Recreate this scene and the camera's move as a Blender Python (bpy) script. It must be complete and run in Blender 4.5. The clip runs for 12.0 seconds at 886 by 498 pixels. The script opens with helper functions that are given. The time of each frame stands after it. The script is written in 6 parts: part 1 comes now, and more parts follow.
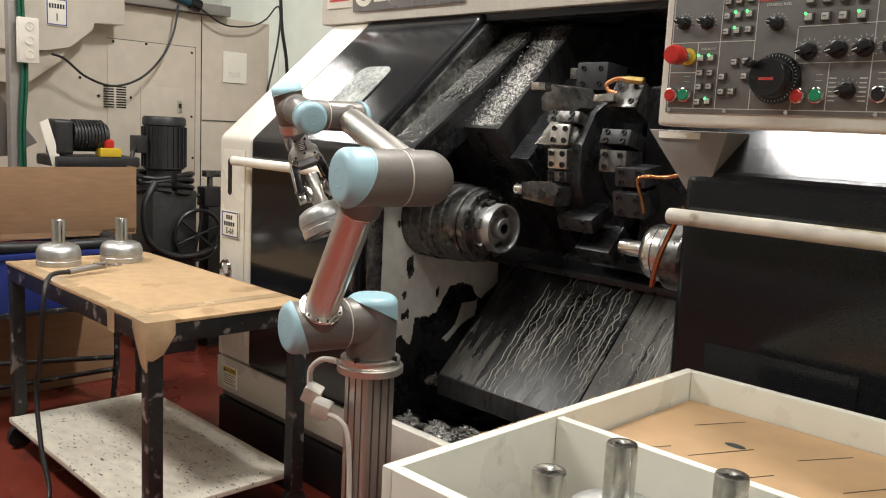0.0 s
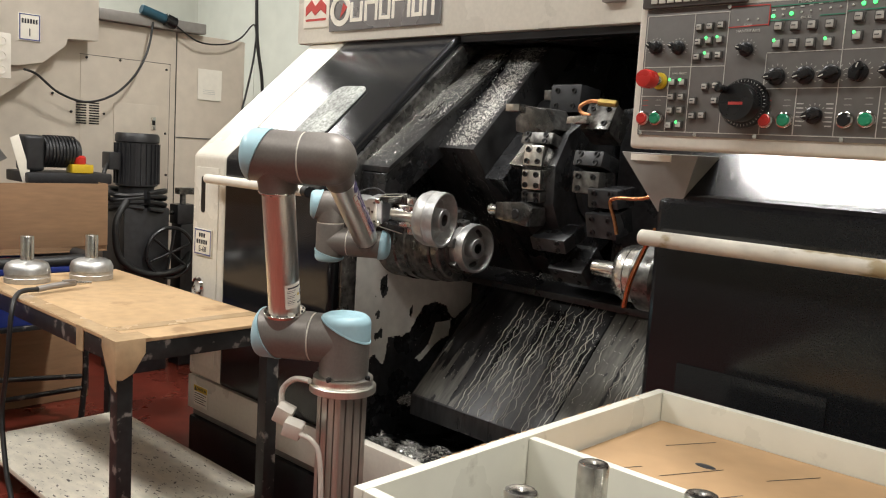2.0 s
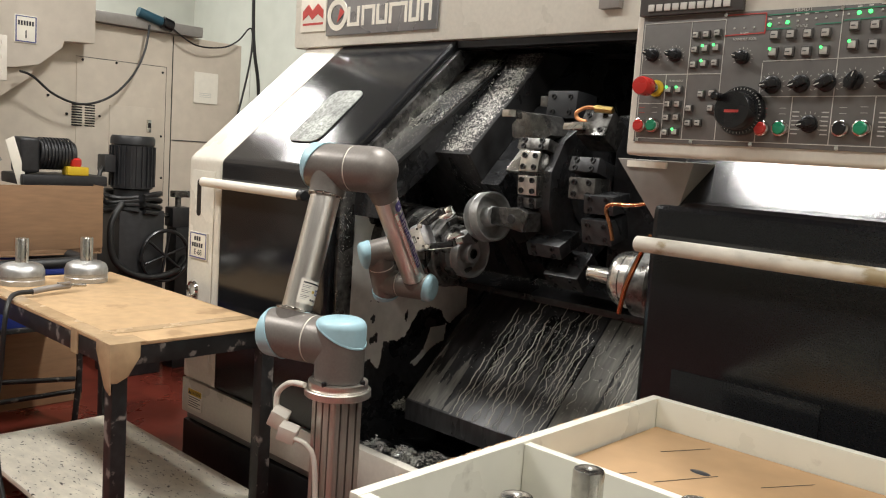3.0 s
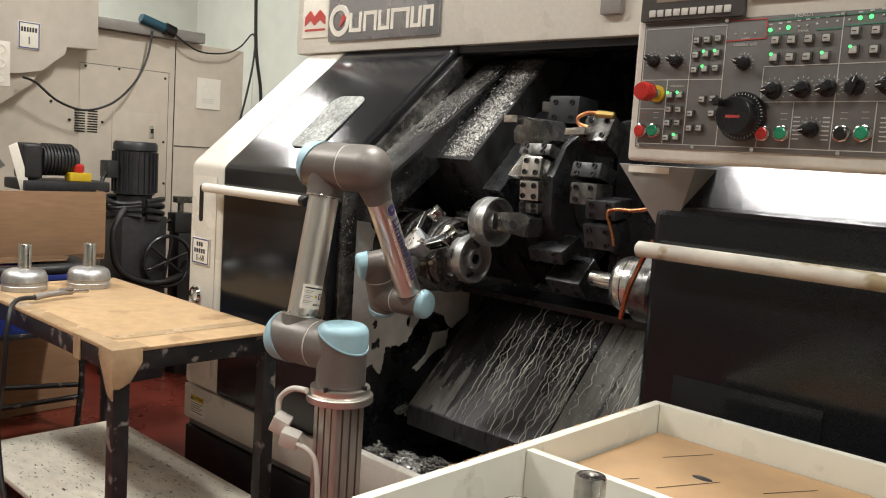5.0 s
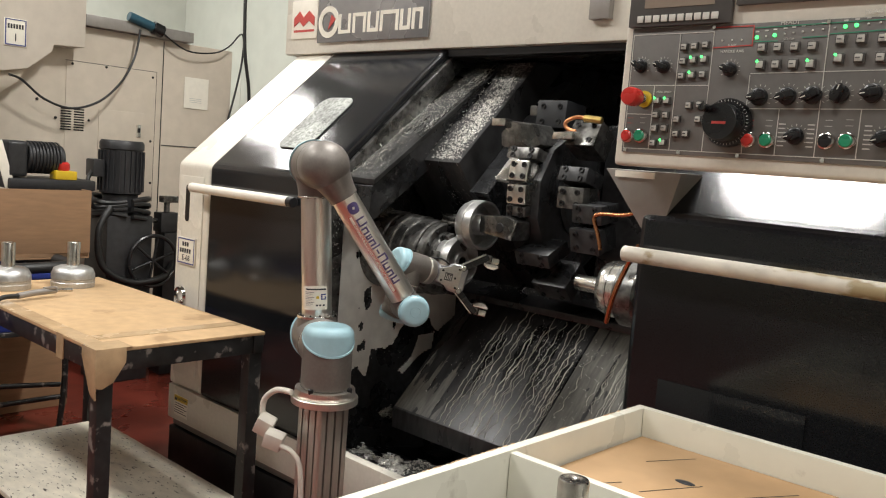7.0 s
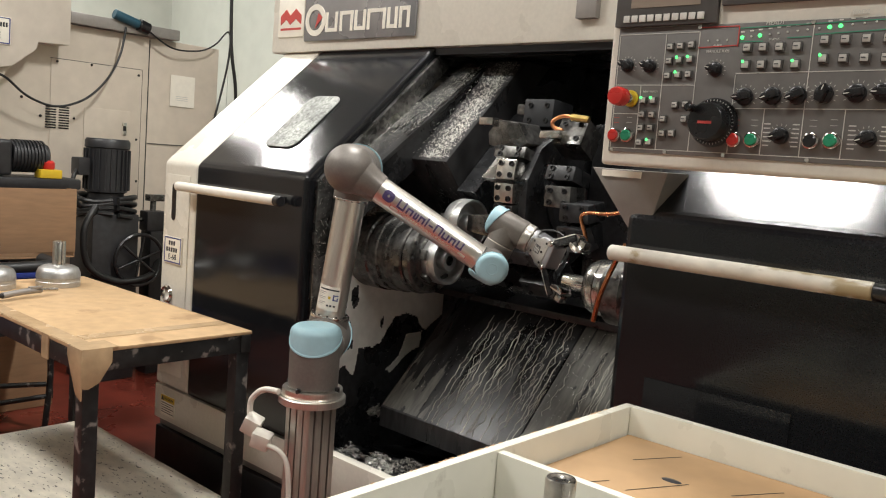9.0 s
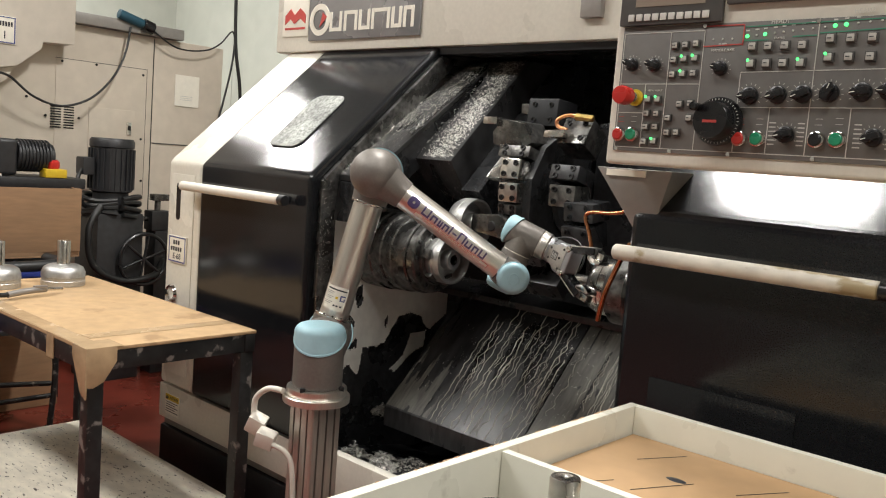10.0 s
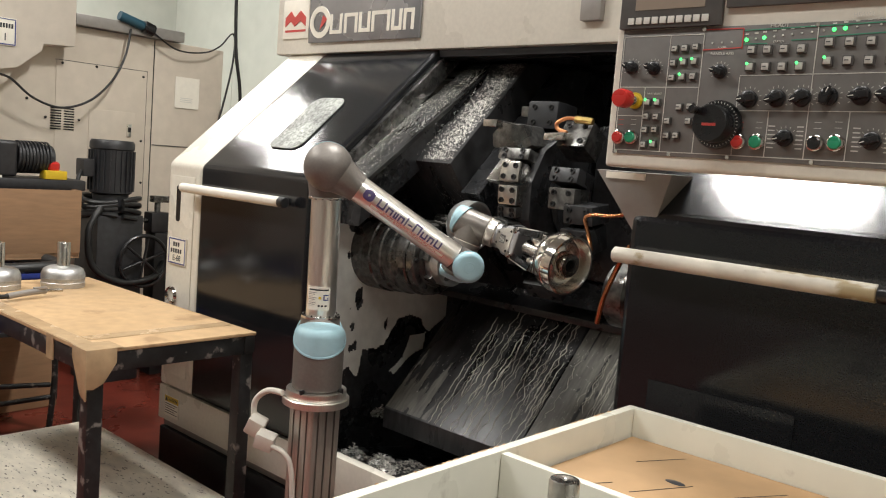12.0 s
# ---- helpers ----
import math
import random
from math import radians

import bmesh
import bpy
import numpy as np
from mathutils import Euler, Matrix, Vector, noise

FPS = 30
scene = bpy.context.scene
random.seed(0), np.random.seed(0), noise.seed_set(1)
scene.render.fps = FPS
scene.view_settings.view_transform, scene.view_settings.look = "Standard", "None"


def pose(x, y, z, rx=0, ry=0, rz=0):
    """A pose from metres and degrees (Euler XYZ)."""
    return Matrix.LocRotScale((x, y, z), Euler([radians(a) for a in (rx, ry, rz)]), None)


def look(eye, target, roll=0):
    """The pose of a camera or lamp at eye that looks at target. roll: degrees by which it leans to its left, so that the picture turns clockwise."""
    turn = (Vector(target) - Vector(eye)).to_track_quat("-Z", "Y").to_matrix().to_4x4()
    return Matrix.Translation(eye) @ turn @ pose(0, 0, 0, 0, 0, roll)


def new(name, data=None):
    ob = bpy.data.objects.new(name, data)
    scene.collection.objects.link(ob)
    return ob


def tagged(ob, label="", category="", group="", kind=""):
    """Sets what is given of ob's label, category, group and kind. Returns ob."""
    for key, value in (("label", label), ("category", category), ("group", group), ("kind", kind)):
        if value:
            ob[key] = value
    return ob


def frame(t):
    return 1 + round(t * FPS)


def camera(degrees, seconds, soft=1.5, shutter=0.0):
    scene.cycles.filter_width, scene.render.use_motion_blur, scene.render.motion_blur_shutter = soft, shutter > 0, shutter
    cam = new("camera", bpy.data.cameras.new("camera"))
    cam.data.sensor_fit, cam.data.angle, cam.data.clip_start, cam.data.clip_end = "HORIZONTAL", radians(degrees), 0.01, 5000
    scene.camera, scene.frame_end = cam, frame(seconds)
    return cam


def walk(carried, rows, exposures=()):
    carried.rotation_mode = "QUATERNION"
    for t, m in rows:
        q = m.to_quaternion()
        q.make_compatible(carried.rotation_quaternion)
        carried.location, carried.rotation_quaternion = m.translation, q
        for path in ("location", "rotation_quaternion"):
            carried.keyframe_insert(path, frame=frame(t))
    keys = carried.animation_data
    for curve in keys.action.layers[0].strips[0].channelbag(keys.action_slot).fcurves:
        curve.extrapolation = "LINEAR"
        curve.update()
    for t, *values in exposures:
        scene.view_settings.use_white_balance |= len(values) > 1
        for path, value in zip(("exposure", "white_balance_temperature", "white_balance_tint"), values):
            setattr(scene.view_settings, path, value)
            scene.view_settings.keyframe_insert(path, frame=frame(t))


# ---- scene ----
cam = camera(55.1, 12.0, soft=1.1)
PATH = [
    (0, (-0.004, 0.002, 1.444), (-1.408, 1.397, 1.157), 2.9),
    (0.5, (-0.005, 0.001, 1.445), (-1.399, 1.406, 1.162), 3.2),
    (1, (-0.001, 0.001, 1.447), (-1.385, 1.419, 1.178), 3.1),
    (1.5, (-0.001, 0.002, 1.447), (-1.376, 1.433, 1.196), 3.2),
    (2, (0.0, 0.001, 1.446), (-1.368, 1.441, 1.207), 3.5),
    (2.5, (-0.002, 0.002, 1.446), (-1.364, 1.448, 1.213), 3.6),
    (3, (-0.001, -0.004, 1.448), (-1.361, 1.445, 1.22), 3.9),
    (5, (0.001, -0.004, 1.45), (-1.364, 1.441, 1.233), 3.8),
    (5.5, (0.0, -0.003, 1.449), (-1.362, 1.445, 1.232), 3.8),
    (6, (0.002, -0.002, 1.45), (-1.356, 1.449, 1.232), 3.9),
    (6.5, (0.002, 0.001, 1.451), (-1.35, 1.459, 1.236), 4.2),
    (7, (0.003, -0.002, 1.449), (-1.342, 1.464, 1.241), 4.5),
    (9, (0.004, -0.002, 1.453), (-1.319, 1.483, 1.242), 4.5),
    (9.5, (0.004, -0.003, 1.45), (-1.324, 1.479, 1.241), 4.5),
    (10, (0.003, -0.002, 1.451), (-1.327, 1.477, 1.239), 4.5),
    (10.5, (0.004, -0.003, 1.45), (-1.326, 1.475, 1.241), 4.6),
    (11, (0.007, -0.005, 1.454), (-1.322, 1.475, 1.246), 4.6),
    (11.5, (0.006, -0.005, 1.454), (-1.323, 1.476, 1.248), 4.6),
    (12, (0.005, -0.005, 1.452), (-1.325, 1.475, 1.245), 4.6),
]
walk(cam, [(t, look(eye, target, roll)) for t, eye, target, roll in PATH])

# ---- light: ceiling fluorescents of the hall ----
world = bpy.data.worlds.new("hall_air")
scene.world = world
world.use_nodes = True
world.node_tree.nodes["Background"].inputs[0].default_value = (0.9, 0.92, 1.0, 1)
world.node_tree.nodes["Background"].inputs[1].default_value = 0.0
scene.view_settings.exposure = 0.37


def lamp(name, m, sx, sy, watts, color=(1.0, 0.985, 0.95)):
    data = bpy.data.lights.new(name, "AREA")
    data.shape, data.size, data.size_y, data.energy, data.color = "RECTANGLE", sx, sy, watts, color
    ob = new(name, data)
    ob.matrix_basis = m
    return ob


CEILING = 4.6
TUBES = [(-1.86, 2.40, 0.8, 0.2, 112), (-7.3, 2.3, 1.7, 0.9, 165), (-4.3, -0.6, 1.7, 0.6, 120), (-0.9, -0.6, 1.7, 0.6, 42), (1.6, 1.2, 1.7, 0.6, 65)]
for lx, ly, sx, sy, watts in TUBES:
    lamp("ceiling_lamp_light", pose(lx, ly, CEILING - 0.09), sx, sy, watts)


# ---- small mesh helpers ----
def mesh_of(bm, name, mat, smooth=40):
    me = bpy.data.meshes.new(name)
    bmesh.ops.recalc_face_normals(bm, faces=bm.faces)
    for e in bm.edges:
        e.smooth = len(e.link_faces) != 2 or e.calc_face_angle(0) < radians(smooth)
    for f in bm.faces:
        f.smooth = smooth > 0
    bm.to_mesh(me)
    bm.free()
    for one in mat if isinstance(mat, (list, tuple)) else (mat,):
        me.materials.append(one)
    return me


def thing(name, m, label, category, group="", kind=""):
    ob = new(name)
    ob.empty_display_size = 0.05
    ob.matrix_basis = m
    return tagged(ob, label, category, group, kind)


def part(name, bm, mat, parent, label="", m=None, smooth=40):
    ob = new(name, mesh_of(bm, name, mat, smooth))
    ob.parent = parent
    if m is not None:
        ob.matrix_basis = m
    return tagged(ob, label)


def solid(name, bm, mat, label, category, m=None, group="", kind="", smooth=40):
    ob = new(name, mesh_of(bm, name, mat, smooth))
    if m is not None:
        ob.matrix_basis = m
    return tagged(ob, label, category, group, kind)


def bevelled(bm, w, seg=2):
    if w > 0:
        sharp = [e for e in bm.edges if len(e.link_faces) == 2 and e.calc_face_angle(0) > radians(30)]
        bmesh.ops.bevel(bm, geom=sharp, offset=w, segments=seg, affect="EDGES", profile=0.6)
    return bm


def box(x0, x1, y0, y1, z0, z1, bev=0.003, seg=2, bm=None):
    one = bmesh.new()
    bmesh.ops.create_cube(one, size=1, matrix=Matrix.LocRotScale(((x0 + x1) / 2, (y0 + y1) / 2, (z0 + z1) / 2), None, (abs(x1 - x0), abs(y1 - y0), abs(z1 - z0))))
    bevelled(one, bev, seg)
    return joined(bm, one)


def joined(bm, one, m=None):
    if m is not None:
        one.transform(m)
    if bm is None:
        return one
    me = bpy.data.meshes.new("joint")
    one.to_mesh(me)
    one.free()
    bm.from_mesh(me)
    bpy.data.meshes.remove(me)
    return bm


def prism(points, a, b, axis="x", bev=0.003, seg=2, bm=None):
    """A polygon swept from a to b along an axis; its points are the other two coordinates in order."""
    one = bmesh.new()
    put = {"x": lambda p, w: (w, p[0], p[1]), "y": lambda p, w: (p[0], w, p[1]), "z": lambda p, w: (p[0], p[1], w)}[axis]
    low = [one.verts.new(put(p, a)) for p in points]
    top = [one.verts.new(put(p, b)) for p in points]
    one.faces.new(low), one.faces.new(top)
    n = len(points)
    for i in range(n):
        one.faces.new((low[i], low[(i + 1) % n], top[(i + 1) % n], top[i]))
    bmesh.ops.recalc_face_normals(one, faces=one.faces)
    bevelled(one, bev, seg)
    return joined(bm, one)


def turned(profile, seg=48, m=None, bm=None):
    """A profile of (radius, height) turned round z."""
    one = bmesh.new()
    rings = []
    for r, z in profile:
        if r < 1e-5:
            rings.append([one.verts.new((0, 0, z))])
        else:
            rings.append([one.verts.new((r * math.cos(2 * math.pi * i / seg), r * math.sin(2 * math.pi * i / seg), z)) for i in range(seg)])
    for p, q in zip(rings, rings[1:]):
        for i in range(seg):
            j = (i + 1) % seg
            if len(p) == 1 and len(q) > 1:
                one.faces.new((p[0], q[i], q[j]))
            elif len(q) == 1 and len(p) > 1:
                one.faces.new((p[i], p[j], q[0]))
            elif len(p) > 1:
                one.faces.new((p[i], p[j], q[j], q[i]))
    return joined(bm, one, m)


def rod(p, q, r, seg=24, bm=None, r2=None):
    p, q = Vector(p), Vector(q)
    m = Matrix.Translation(p) @ (q - p).to_track_quat("Z", "Y").to_matrix().to_4x4()
    d = (q - p).length
    r2 = r if r2 is None else r2
    e = min(0.003, r * 0.3, d * 0.3)
    return turned([(0, 0), (r - e, 0), (r, e), (r2, d - e), (r2 - e, d), (0, d)], seg, m, bm)


def tube(points, r, seg=10, bm=None, steps=8):
    """A round cable along a smooth curve through the points."""
    pts = [Vector(p) for p in points]
    path = []
    for i in range(len(pts) - 1):
        a, b, c, d = pts[max(i - 1, 0)], pts[i], pts[i + 1], pts[min(i + 2, len(pts) - 1)]
        for k in range(steps):
            t = k / steps
            path.append(0.5 * (2 * b + (c - a) * t + (2 * a - 5 * b + 4 * c - d) * t * t + (3 * b - a - 3 * c + d) * t ** 3))
    path.append(pts[-1])
    one = bmesh.new()
    side, rings = Vector((0.31, 0.52, 0.79)), []
    for i, p in enumerate(path):
        d = (path[min(i + 1, len(path) - 1)] - path[max(i - 1, 0)]).normalized()
        u = (side - d * side.dot(d)).normalized()
        side, v = u, d.cross(u)
        rings.append([one.verts.new(p + r * (math.cos(w) * u + math.sin(w) * v)) for w in (2 * math.pi * k / seg for k in range(seg))])
    for p, q in zip(rings, rings[1:]):
        for k in range(seg):
            one.faces.new((p[k], p[(k + 1) % seg], q[(k + 1) % seg], q[k]))
    one.faces.new(rings[0]), one.faces.new(rings[-1])
    return joined(bm, one)


def lettering(text, size, m, mat, parent, name="lettering", label="", depth=0.0006, align="CENTER"):
    """Raised letters in the built-in font, as a mesh in the local xy plane of m."""
    data = bpy.data.curves.new("letters", "FONT")
    data.body, data.size, data.extrude, data.align_x, data.align_y = text, size, depth, align, "CENTER"
    data.resolution_u = 3
    tmp = new("letters", data)
    bpy.context.view_layer.update()
    me = bpy.data.meshes.new_from_object(tmp.evaluated_get(bpy.context.evaluated_depsgraph_get()))
    bpy.data.objects.remove(tmp)
    bpy.data.curves.remove(data)
    me.materials.clear()
    me.materials.append(mat)
    ob = new(name, me)
    ob.parent = parent
    ob.matrix_basis = m
    return tagged(ob, label)


# ---- materials ----
def material(name, color, rough=0.5, metal=0.0, grain=0.12, scale=30.0, coarse=3.0, bump=0.05, rough_var=0.12, stain=None, stain_at=0.62, stretch=(1, 1, 1), coat=0.0, spec=0.5, blotch=0.5):
    mat = bpy.data.materials.new(name)
    mat.use_nodes = True
    nt = mat.node_tree
    bs = nt.nodes["Principled BSDF"]
    bs.inputs["Metallic"].default_value = metal
    bs.inputs["Specular IOR Level"].default_value = spec
    bs.inputs["Coat Weight"].default_value = coat
    bs.inputs["Coat Roughness"].default_value = 0.12
    tc = nt.nodes.new("ShaderNodeTexCoord")
    mp = nt.nodes.new("ShaderNodeMapping")
    mp.inputs["Scale"].default_value = stretch
    nt.links.new(tc.outputs["Object"], mp.inputs["Vector"])

    def noise_at(sc, detail=5):
        n = nt.nodes.new("ShaderNodeTexNoise")
        n.inputs["Scale"].default_value = sc
        n.inputs["Detail"].default_value = detail
        nt.links.new(mp.outputs[0], n.inputs["Vector"])
        return n.outputs["Fac"]

    fine, big = noise_at(scale), noise_at(coarse)

    def maprange(src, lo, hi, a=0.3, b=0.7):
        n = nt.nodes.new("ShaderNodeMapRange")
        for k, v in zip(("From Min", "From Max", "To Min", "To Max"), (a, b, lo, hi)):
            n.inputs[k].default_value = v
        nt.links.new(src, n.inputs["Value"])
        return n.outputs[0]

    mul = nt.nodes.new("ShaderNodeMath")
    mul.operation = "MULTIPLY"
    nt.links.new(maprange(fine, 1 - grain, 1 + grain), mul.inputs[0])
    nt.links.new(maprange(big, 1 - grain * blotch * 2, 1 + grain * blotch), mul.inputs[1])
    hsv = nt.nodes.new("ShaderNodeHueSaturation")
    hsv.inputs["Color"].default_value = (*color, 1)
    nt.links.new(mul.outputs[0], hsv.inputs["Value"])
    col = hsv.outputs[0]
    if stain:
        mix = nt.nodes.new("ShaderNodeMix")
        mix.data_type = "RGBA"
        mix.inputs["B"].default_value = (*stain, 1)
        nt.links.new(maprange(noise_at(coarse * 2.3, 8), 0, 1, stain_at, stain_at + 0.06), mix.inputs["Factor"])
        nt.links.new(col, mix.inputs["A"])
        col = mix.outputs["Result"]
    nt.links.new(col, bs.inputs["Base Color"])
    nt.links.new(maprange(big, max(rough - rough_var, 0.03), min(rough + rough_var, 1)), bs.inputs["Roughness"])
    if bump:
        bp = nt.nodes.new("ShaderNodeBump")
        bp.inputs["Strength"].default_value = bump
        bp.inputs["Distance"].default_value = 0.004
        nt.links.new(fine, bp.inputs["Height"])
        nt.links.new(bp.outputs[0], bs.inputs["Normal"])
    return mat


def glow(name, color, strength):
    mat = bpy.data.materials.new(name)
    mat.use_nodes = True
    bs = mat.node_tree.nodes["Principled BSDF"]
    bs.inputs["Base Color"].default_value = (*color, 1)
    bs.inputs["Emission Color"].default_value = (*color, 1)
    bs.inputs["Emission Strength"].default_value = strength
    return mat


M_CREAM = material("cream_enamel", (0.7, 0.665, 0.58), 0.32, grain=0.04, scale=60, bump=0.01, coat=0.25)
M_BEIGE = material("beige_cabinet_paint", (0.58, 0.51, 0.42), 0.5, grain=0.05, scale=14, coarse=1.2, bump=0.02)
M_BEIGE_HOOD = material("beige_hood_paint", (0.6, 0.54, 0.46), 0.5, grain=0.05, scale=14, coarse=1.2, bump=0.02)
M_PANELWALL = material("grey_green_wall_panel", (0.46, 0.48, 0.43), 0.55, grain=0.05, scale=5, coarse=0.8, bump=0.02)
M_BLACK = material("black_gloss_enamel", (0.011, 0.0115, 0.013), 0.13, grain=0.25, scale=260, coarse=1.2, bump=0.03, rough_var=0.03, spec=0.4)
M_BASEBLACK = material("matt_black_base", (0.012, 0.013, 0.015), 0.5, grain=0.25, bump=0.03)
M_INSIDE = material("oily_black_steel", (0.022, 0.0225, 0.024), 0.3, grain=0.5, scale=45, coarse=6, bump=0.1, rough_var=0.16)
# Tone stretched down the slope paints pale reflection streaks on the guard plates.
M_SLIDE = material("oily_way_cover_steel", (0.036, 0.036, 0.037), 0.32, metal=0.35, grain=0.5, scale=10, coarse=3, bump=0.015, stretch=(4, 1, 1), rough_var=0.12)
M_STEEL = material("machined_steel", (0.6, 0.58, 0.54), 0.24, metal=1.0, grain=0.15, scale=60, coarse=6, bump=0.03)
M_DARKSTEEL = material("dark_tool_steel", (0.15, 0.147, 0.14), 0.3, metal=0.85, grain=0.45, scale=50, coarse=12, bump=0.05, rough_var=0.15)
M_ALU = material("brushed_aluminium_tube", (0.82, 0.785, 0.73), 0.34, metal=1.0, grain=0.06, scale=60, coarse=4, bump=0.02, stretch=(6, 6, 0.3), rough_var=0.05)
M_PROFILE = material("anodised_aluminium_profile", (0.5, 0.47, 0.43), 0.38, metal=0.9, grain=0.1, scale=40, bump=0.02, stretch=(5, 5, 0.3))
M_JOINT = material("grey_brown_joint_casting", (0.19, 0.172, 0.155), 0.42, metal=0.35, grain=0.07, scale=120, coarse=5, bump=0.03)
M_BLUE = material("pale_blue_plastic_cap", (0.36, 0.56, 0.63), 0.42, grain=0.03, scale=60, bump=0.01)
M_RAIL = material("worn_cream_rail", (0.62, 0.58, 0.5), 0.36, grain=0.15, scale=30, coarse=7, bump=0.02, stain=(0.34, 0.27, 0.16), stain_at=0.57, stretch=(0.6, 1, 1))
M_WHITEPL = material("off_white_plastic", (0.72, 0.68, 0.6), 0.45, grain=0.05)
M_TABLEBLACK = material("worn_black_steel_frame", (0.016, 0.016, 0.016), 0.42, grain=0.4, scale=30, coarse=8, bump=0.08, stain=(0.2, 0.18, 0.16), stain_at=0.6)
M_CARDTOP = material("worn_cardboard_sheet", (0.49, 0.33, 0.18), 0.62, grain=0.1, scale=20, coarse=2.5, bump=0.06, stain=(0.33, 0.21, 0.11), stain_at=0.6)
M_CARD = material("corrugated_cardboard", (0.29, 0.17, 0.09), 0.75, grain=0.1, scale=9, coarse=1.5, bump=0.08, stretch=(1, 1, 6))
M_TAPE = material("brown_packing_tape", (0.47, 0.33, 0.19), 0.22, grain=0.12, scale=25, coarse=8, bump=0.25)
M_SHELF = material("scuffed_white_board", (0.7, 0.65, 0.54), 0.6, grain=0.12, scale=12, coarse=19, bump=0.05, stain=(0.05, 0.043, 0.035), stain_at=0.62, stretch=(1, 2.2, 1), blotch=0.3)
M_FLOOR = material("red_painted_floor", (0.19, 0.035, 0.022), 0.32, grain=0.2, scale=8, coarse=1.3, bump=0.03, stain=(0.05, 0.03, 0.025), stain_at=0.68)
M_TRAY = material("white_painted_tray", (0.74, 0.72, 0.62), 0.38, grain=0.04, scale=10, coarse=4, bump=0.02, stain=(0.5, 0.47, 0.39), stain_at=0.66)
M_TRAYBED = material("cardboard_tray_lining", (0.42, 0.265, 0.135), 0.7, grain=0.07, scale=14, coarse=3, bump=0.05)
M_PANEL = material("grey_keypad_plate", (0.15, 0.142, 0.132), 0.45, grain=0.06, scale=60, bump=0.02)
M_BEZEL = material("dark_grey_bezel", (0.075, 0.071, 0.067), 0.45, grain=0.08)
M_KNOB = material("black_knob_plastic", (0.011, 0.011, 0.012), 0.3, grain=0.1)
M_KEY = material("clear_grey_key", (0.5, 0.49, 0.45), 0.14, grain=0.15, scale=100, coat=0.6)
M_RED = material("red_button_plastic", (0.5, 0.028, 0.022), 0.3, grain=0.05)
M_GREEN = material("green_button_plastic", (0.02, 0.26, 0.13), 0.3, grain=0.05)
M_YELLOW = material("yellow_plastic", (0.62, 0.42, 0.02), 0.4, grain=0.06)
M_CHROME = material("chrome", (0.75, 0.73, 0.7), 0.14, metal=1.0, grain=0.04, bump=0)
M_PRINT = material("pale_print", (0.6, 0.59, 0.54), 0.5, grain=0.03, bump=0)
M_GREENPRINT = material("green_print", (0.05, 0.25, 0.16), 0.5, grain=0.03, bump=0)
M_REDPRINT = material("red_print", (0.55, 0.07, 0.06), 0.5, grain=0.03, bump=0)
M_PURPLE = material("purple_print", (0.075, 0.055, 0.16), 0.5, grain=0.03, bump=0)
M_INK = material("black_print", (0.03, 0.03, 0.035), 0.5, grain=0.03, bump=0)
M_BLUEINK = material("blue_print", (0.06, 0.07, 0.22), 0.5, grain=0.03, bump=0)
M_PAPER = material("white_paper", (0.82, 0.78, 0.68), 0.65, grain=0.03, bump=0.01)
M_PLATE = material("silver_grey_nameplate", (0.3, 0.3, 0.31), 0.22, metal=0.6, grain=0.05, bump=0)
M_LED = glow("green_led", (0.08, 1.0, 0.2), 1.6)
M_LEDOFF = material("pale_led", (0.6, 0.6, 0.55), 0.4, grain=0.03, bump=0)
M_COPPER = material("copper_pipe", (0.62, 0.27, 0.13), 0.28, metal=1.0, grain=0.15)
M_BRASS = material("brass_fitting", (0.55, 0.4, 0.14), 0.32, metal=1.0, grain=0.15)
M_RUBBER = material("black_rubber_hose", (0.014, 0.014, 0.014), 0.45, grain=0.2)
M_MOTOR = material("black_cast_motor", (0.02, 0.02, 0.022), 0.45, grain=0.3, bump=0.08)
M_BLUECRATE = material("blue_plastic_crate", (0.018, 0.035, 0.2), 0.4, grain=0.1)
M_CHIPS = material("bright_steel_chips", (0.62, 0.605, 0.56), 0.28, metal=0.65, grain=0.4, scale=80, bump=0.0)
M_CASTAL = material("cast_aluminium_workpiece", (0.5, 0.5, 0.49), 0.42, metal=0.85, grain=0.12, scale=60, coarse=12, bump=0.06)
M_TURNED = material("bright_turned_aluminium", (0.82, 0.8, 0.75), 0.16, metal=1.0, grain=0.06, scale=40, bump=0.02)
M_GRIP = material("grey_gripper_aluminium", (0.36, 0.36, 0.37), 0.38, metal=0.75, grain=0.08)
M_GREENHOSE = material("green_hose", (0.01, 0.09, 0.05), 0.4, grain=0.1)
M_GREYMETAL = material("grey_sheet_metal", (0.3, 0.28, 0.26), 0.4, metal=0.4, grain=0.06)
M_CEIL = material("hall_ceiling_sheet", (0.2, 0.195, 0.185), 0.7, grain=0.05)
M_TUBELIGHT = glow("fluorescent_diffuser", (1.0, 0.93, 0.82), 3.0)
M_GLASS = material("oily_window_glass", (0.33, 0.34, 0.32), 0.62, grain=0.55, scale=110, coarse=6, bump=0.1, spec=0.2)
M_SCREEN = material("dark_screen_glass", (0.3, 0.25, 0.2), 0.15, grain=0.03, bump=0)

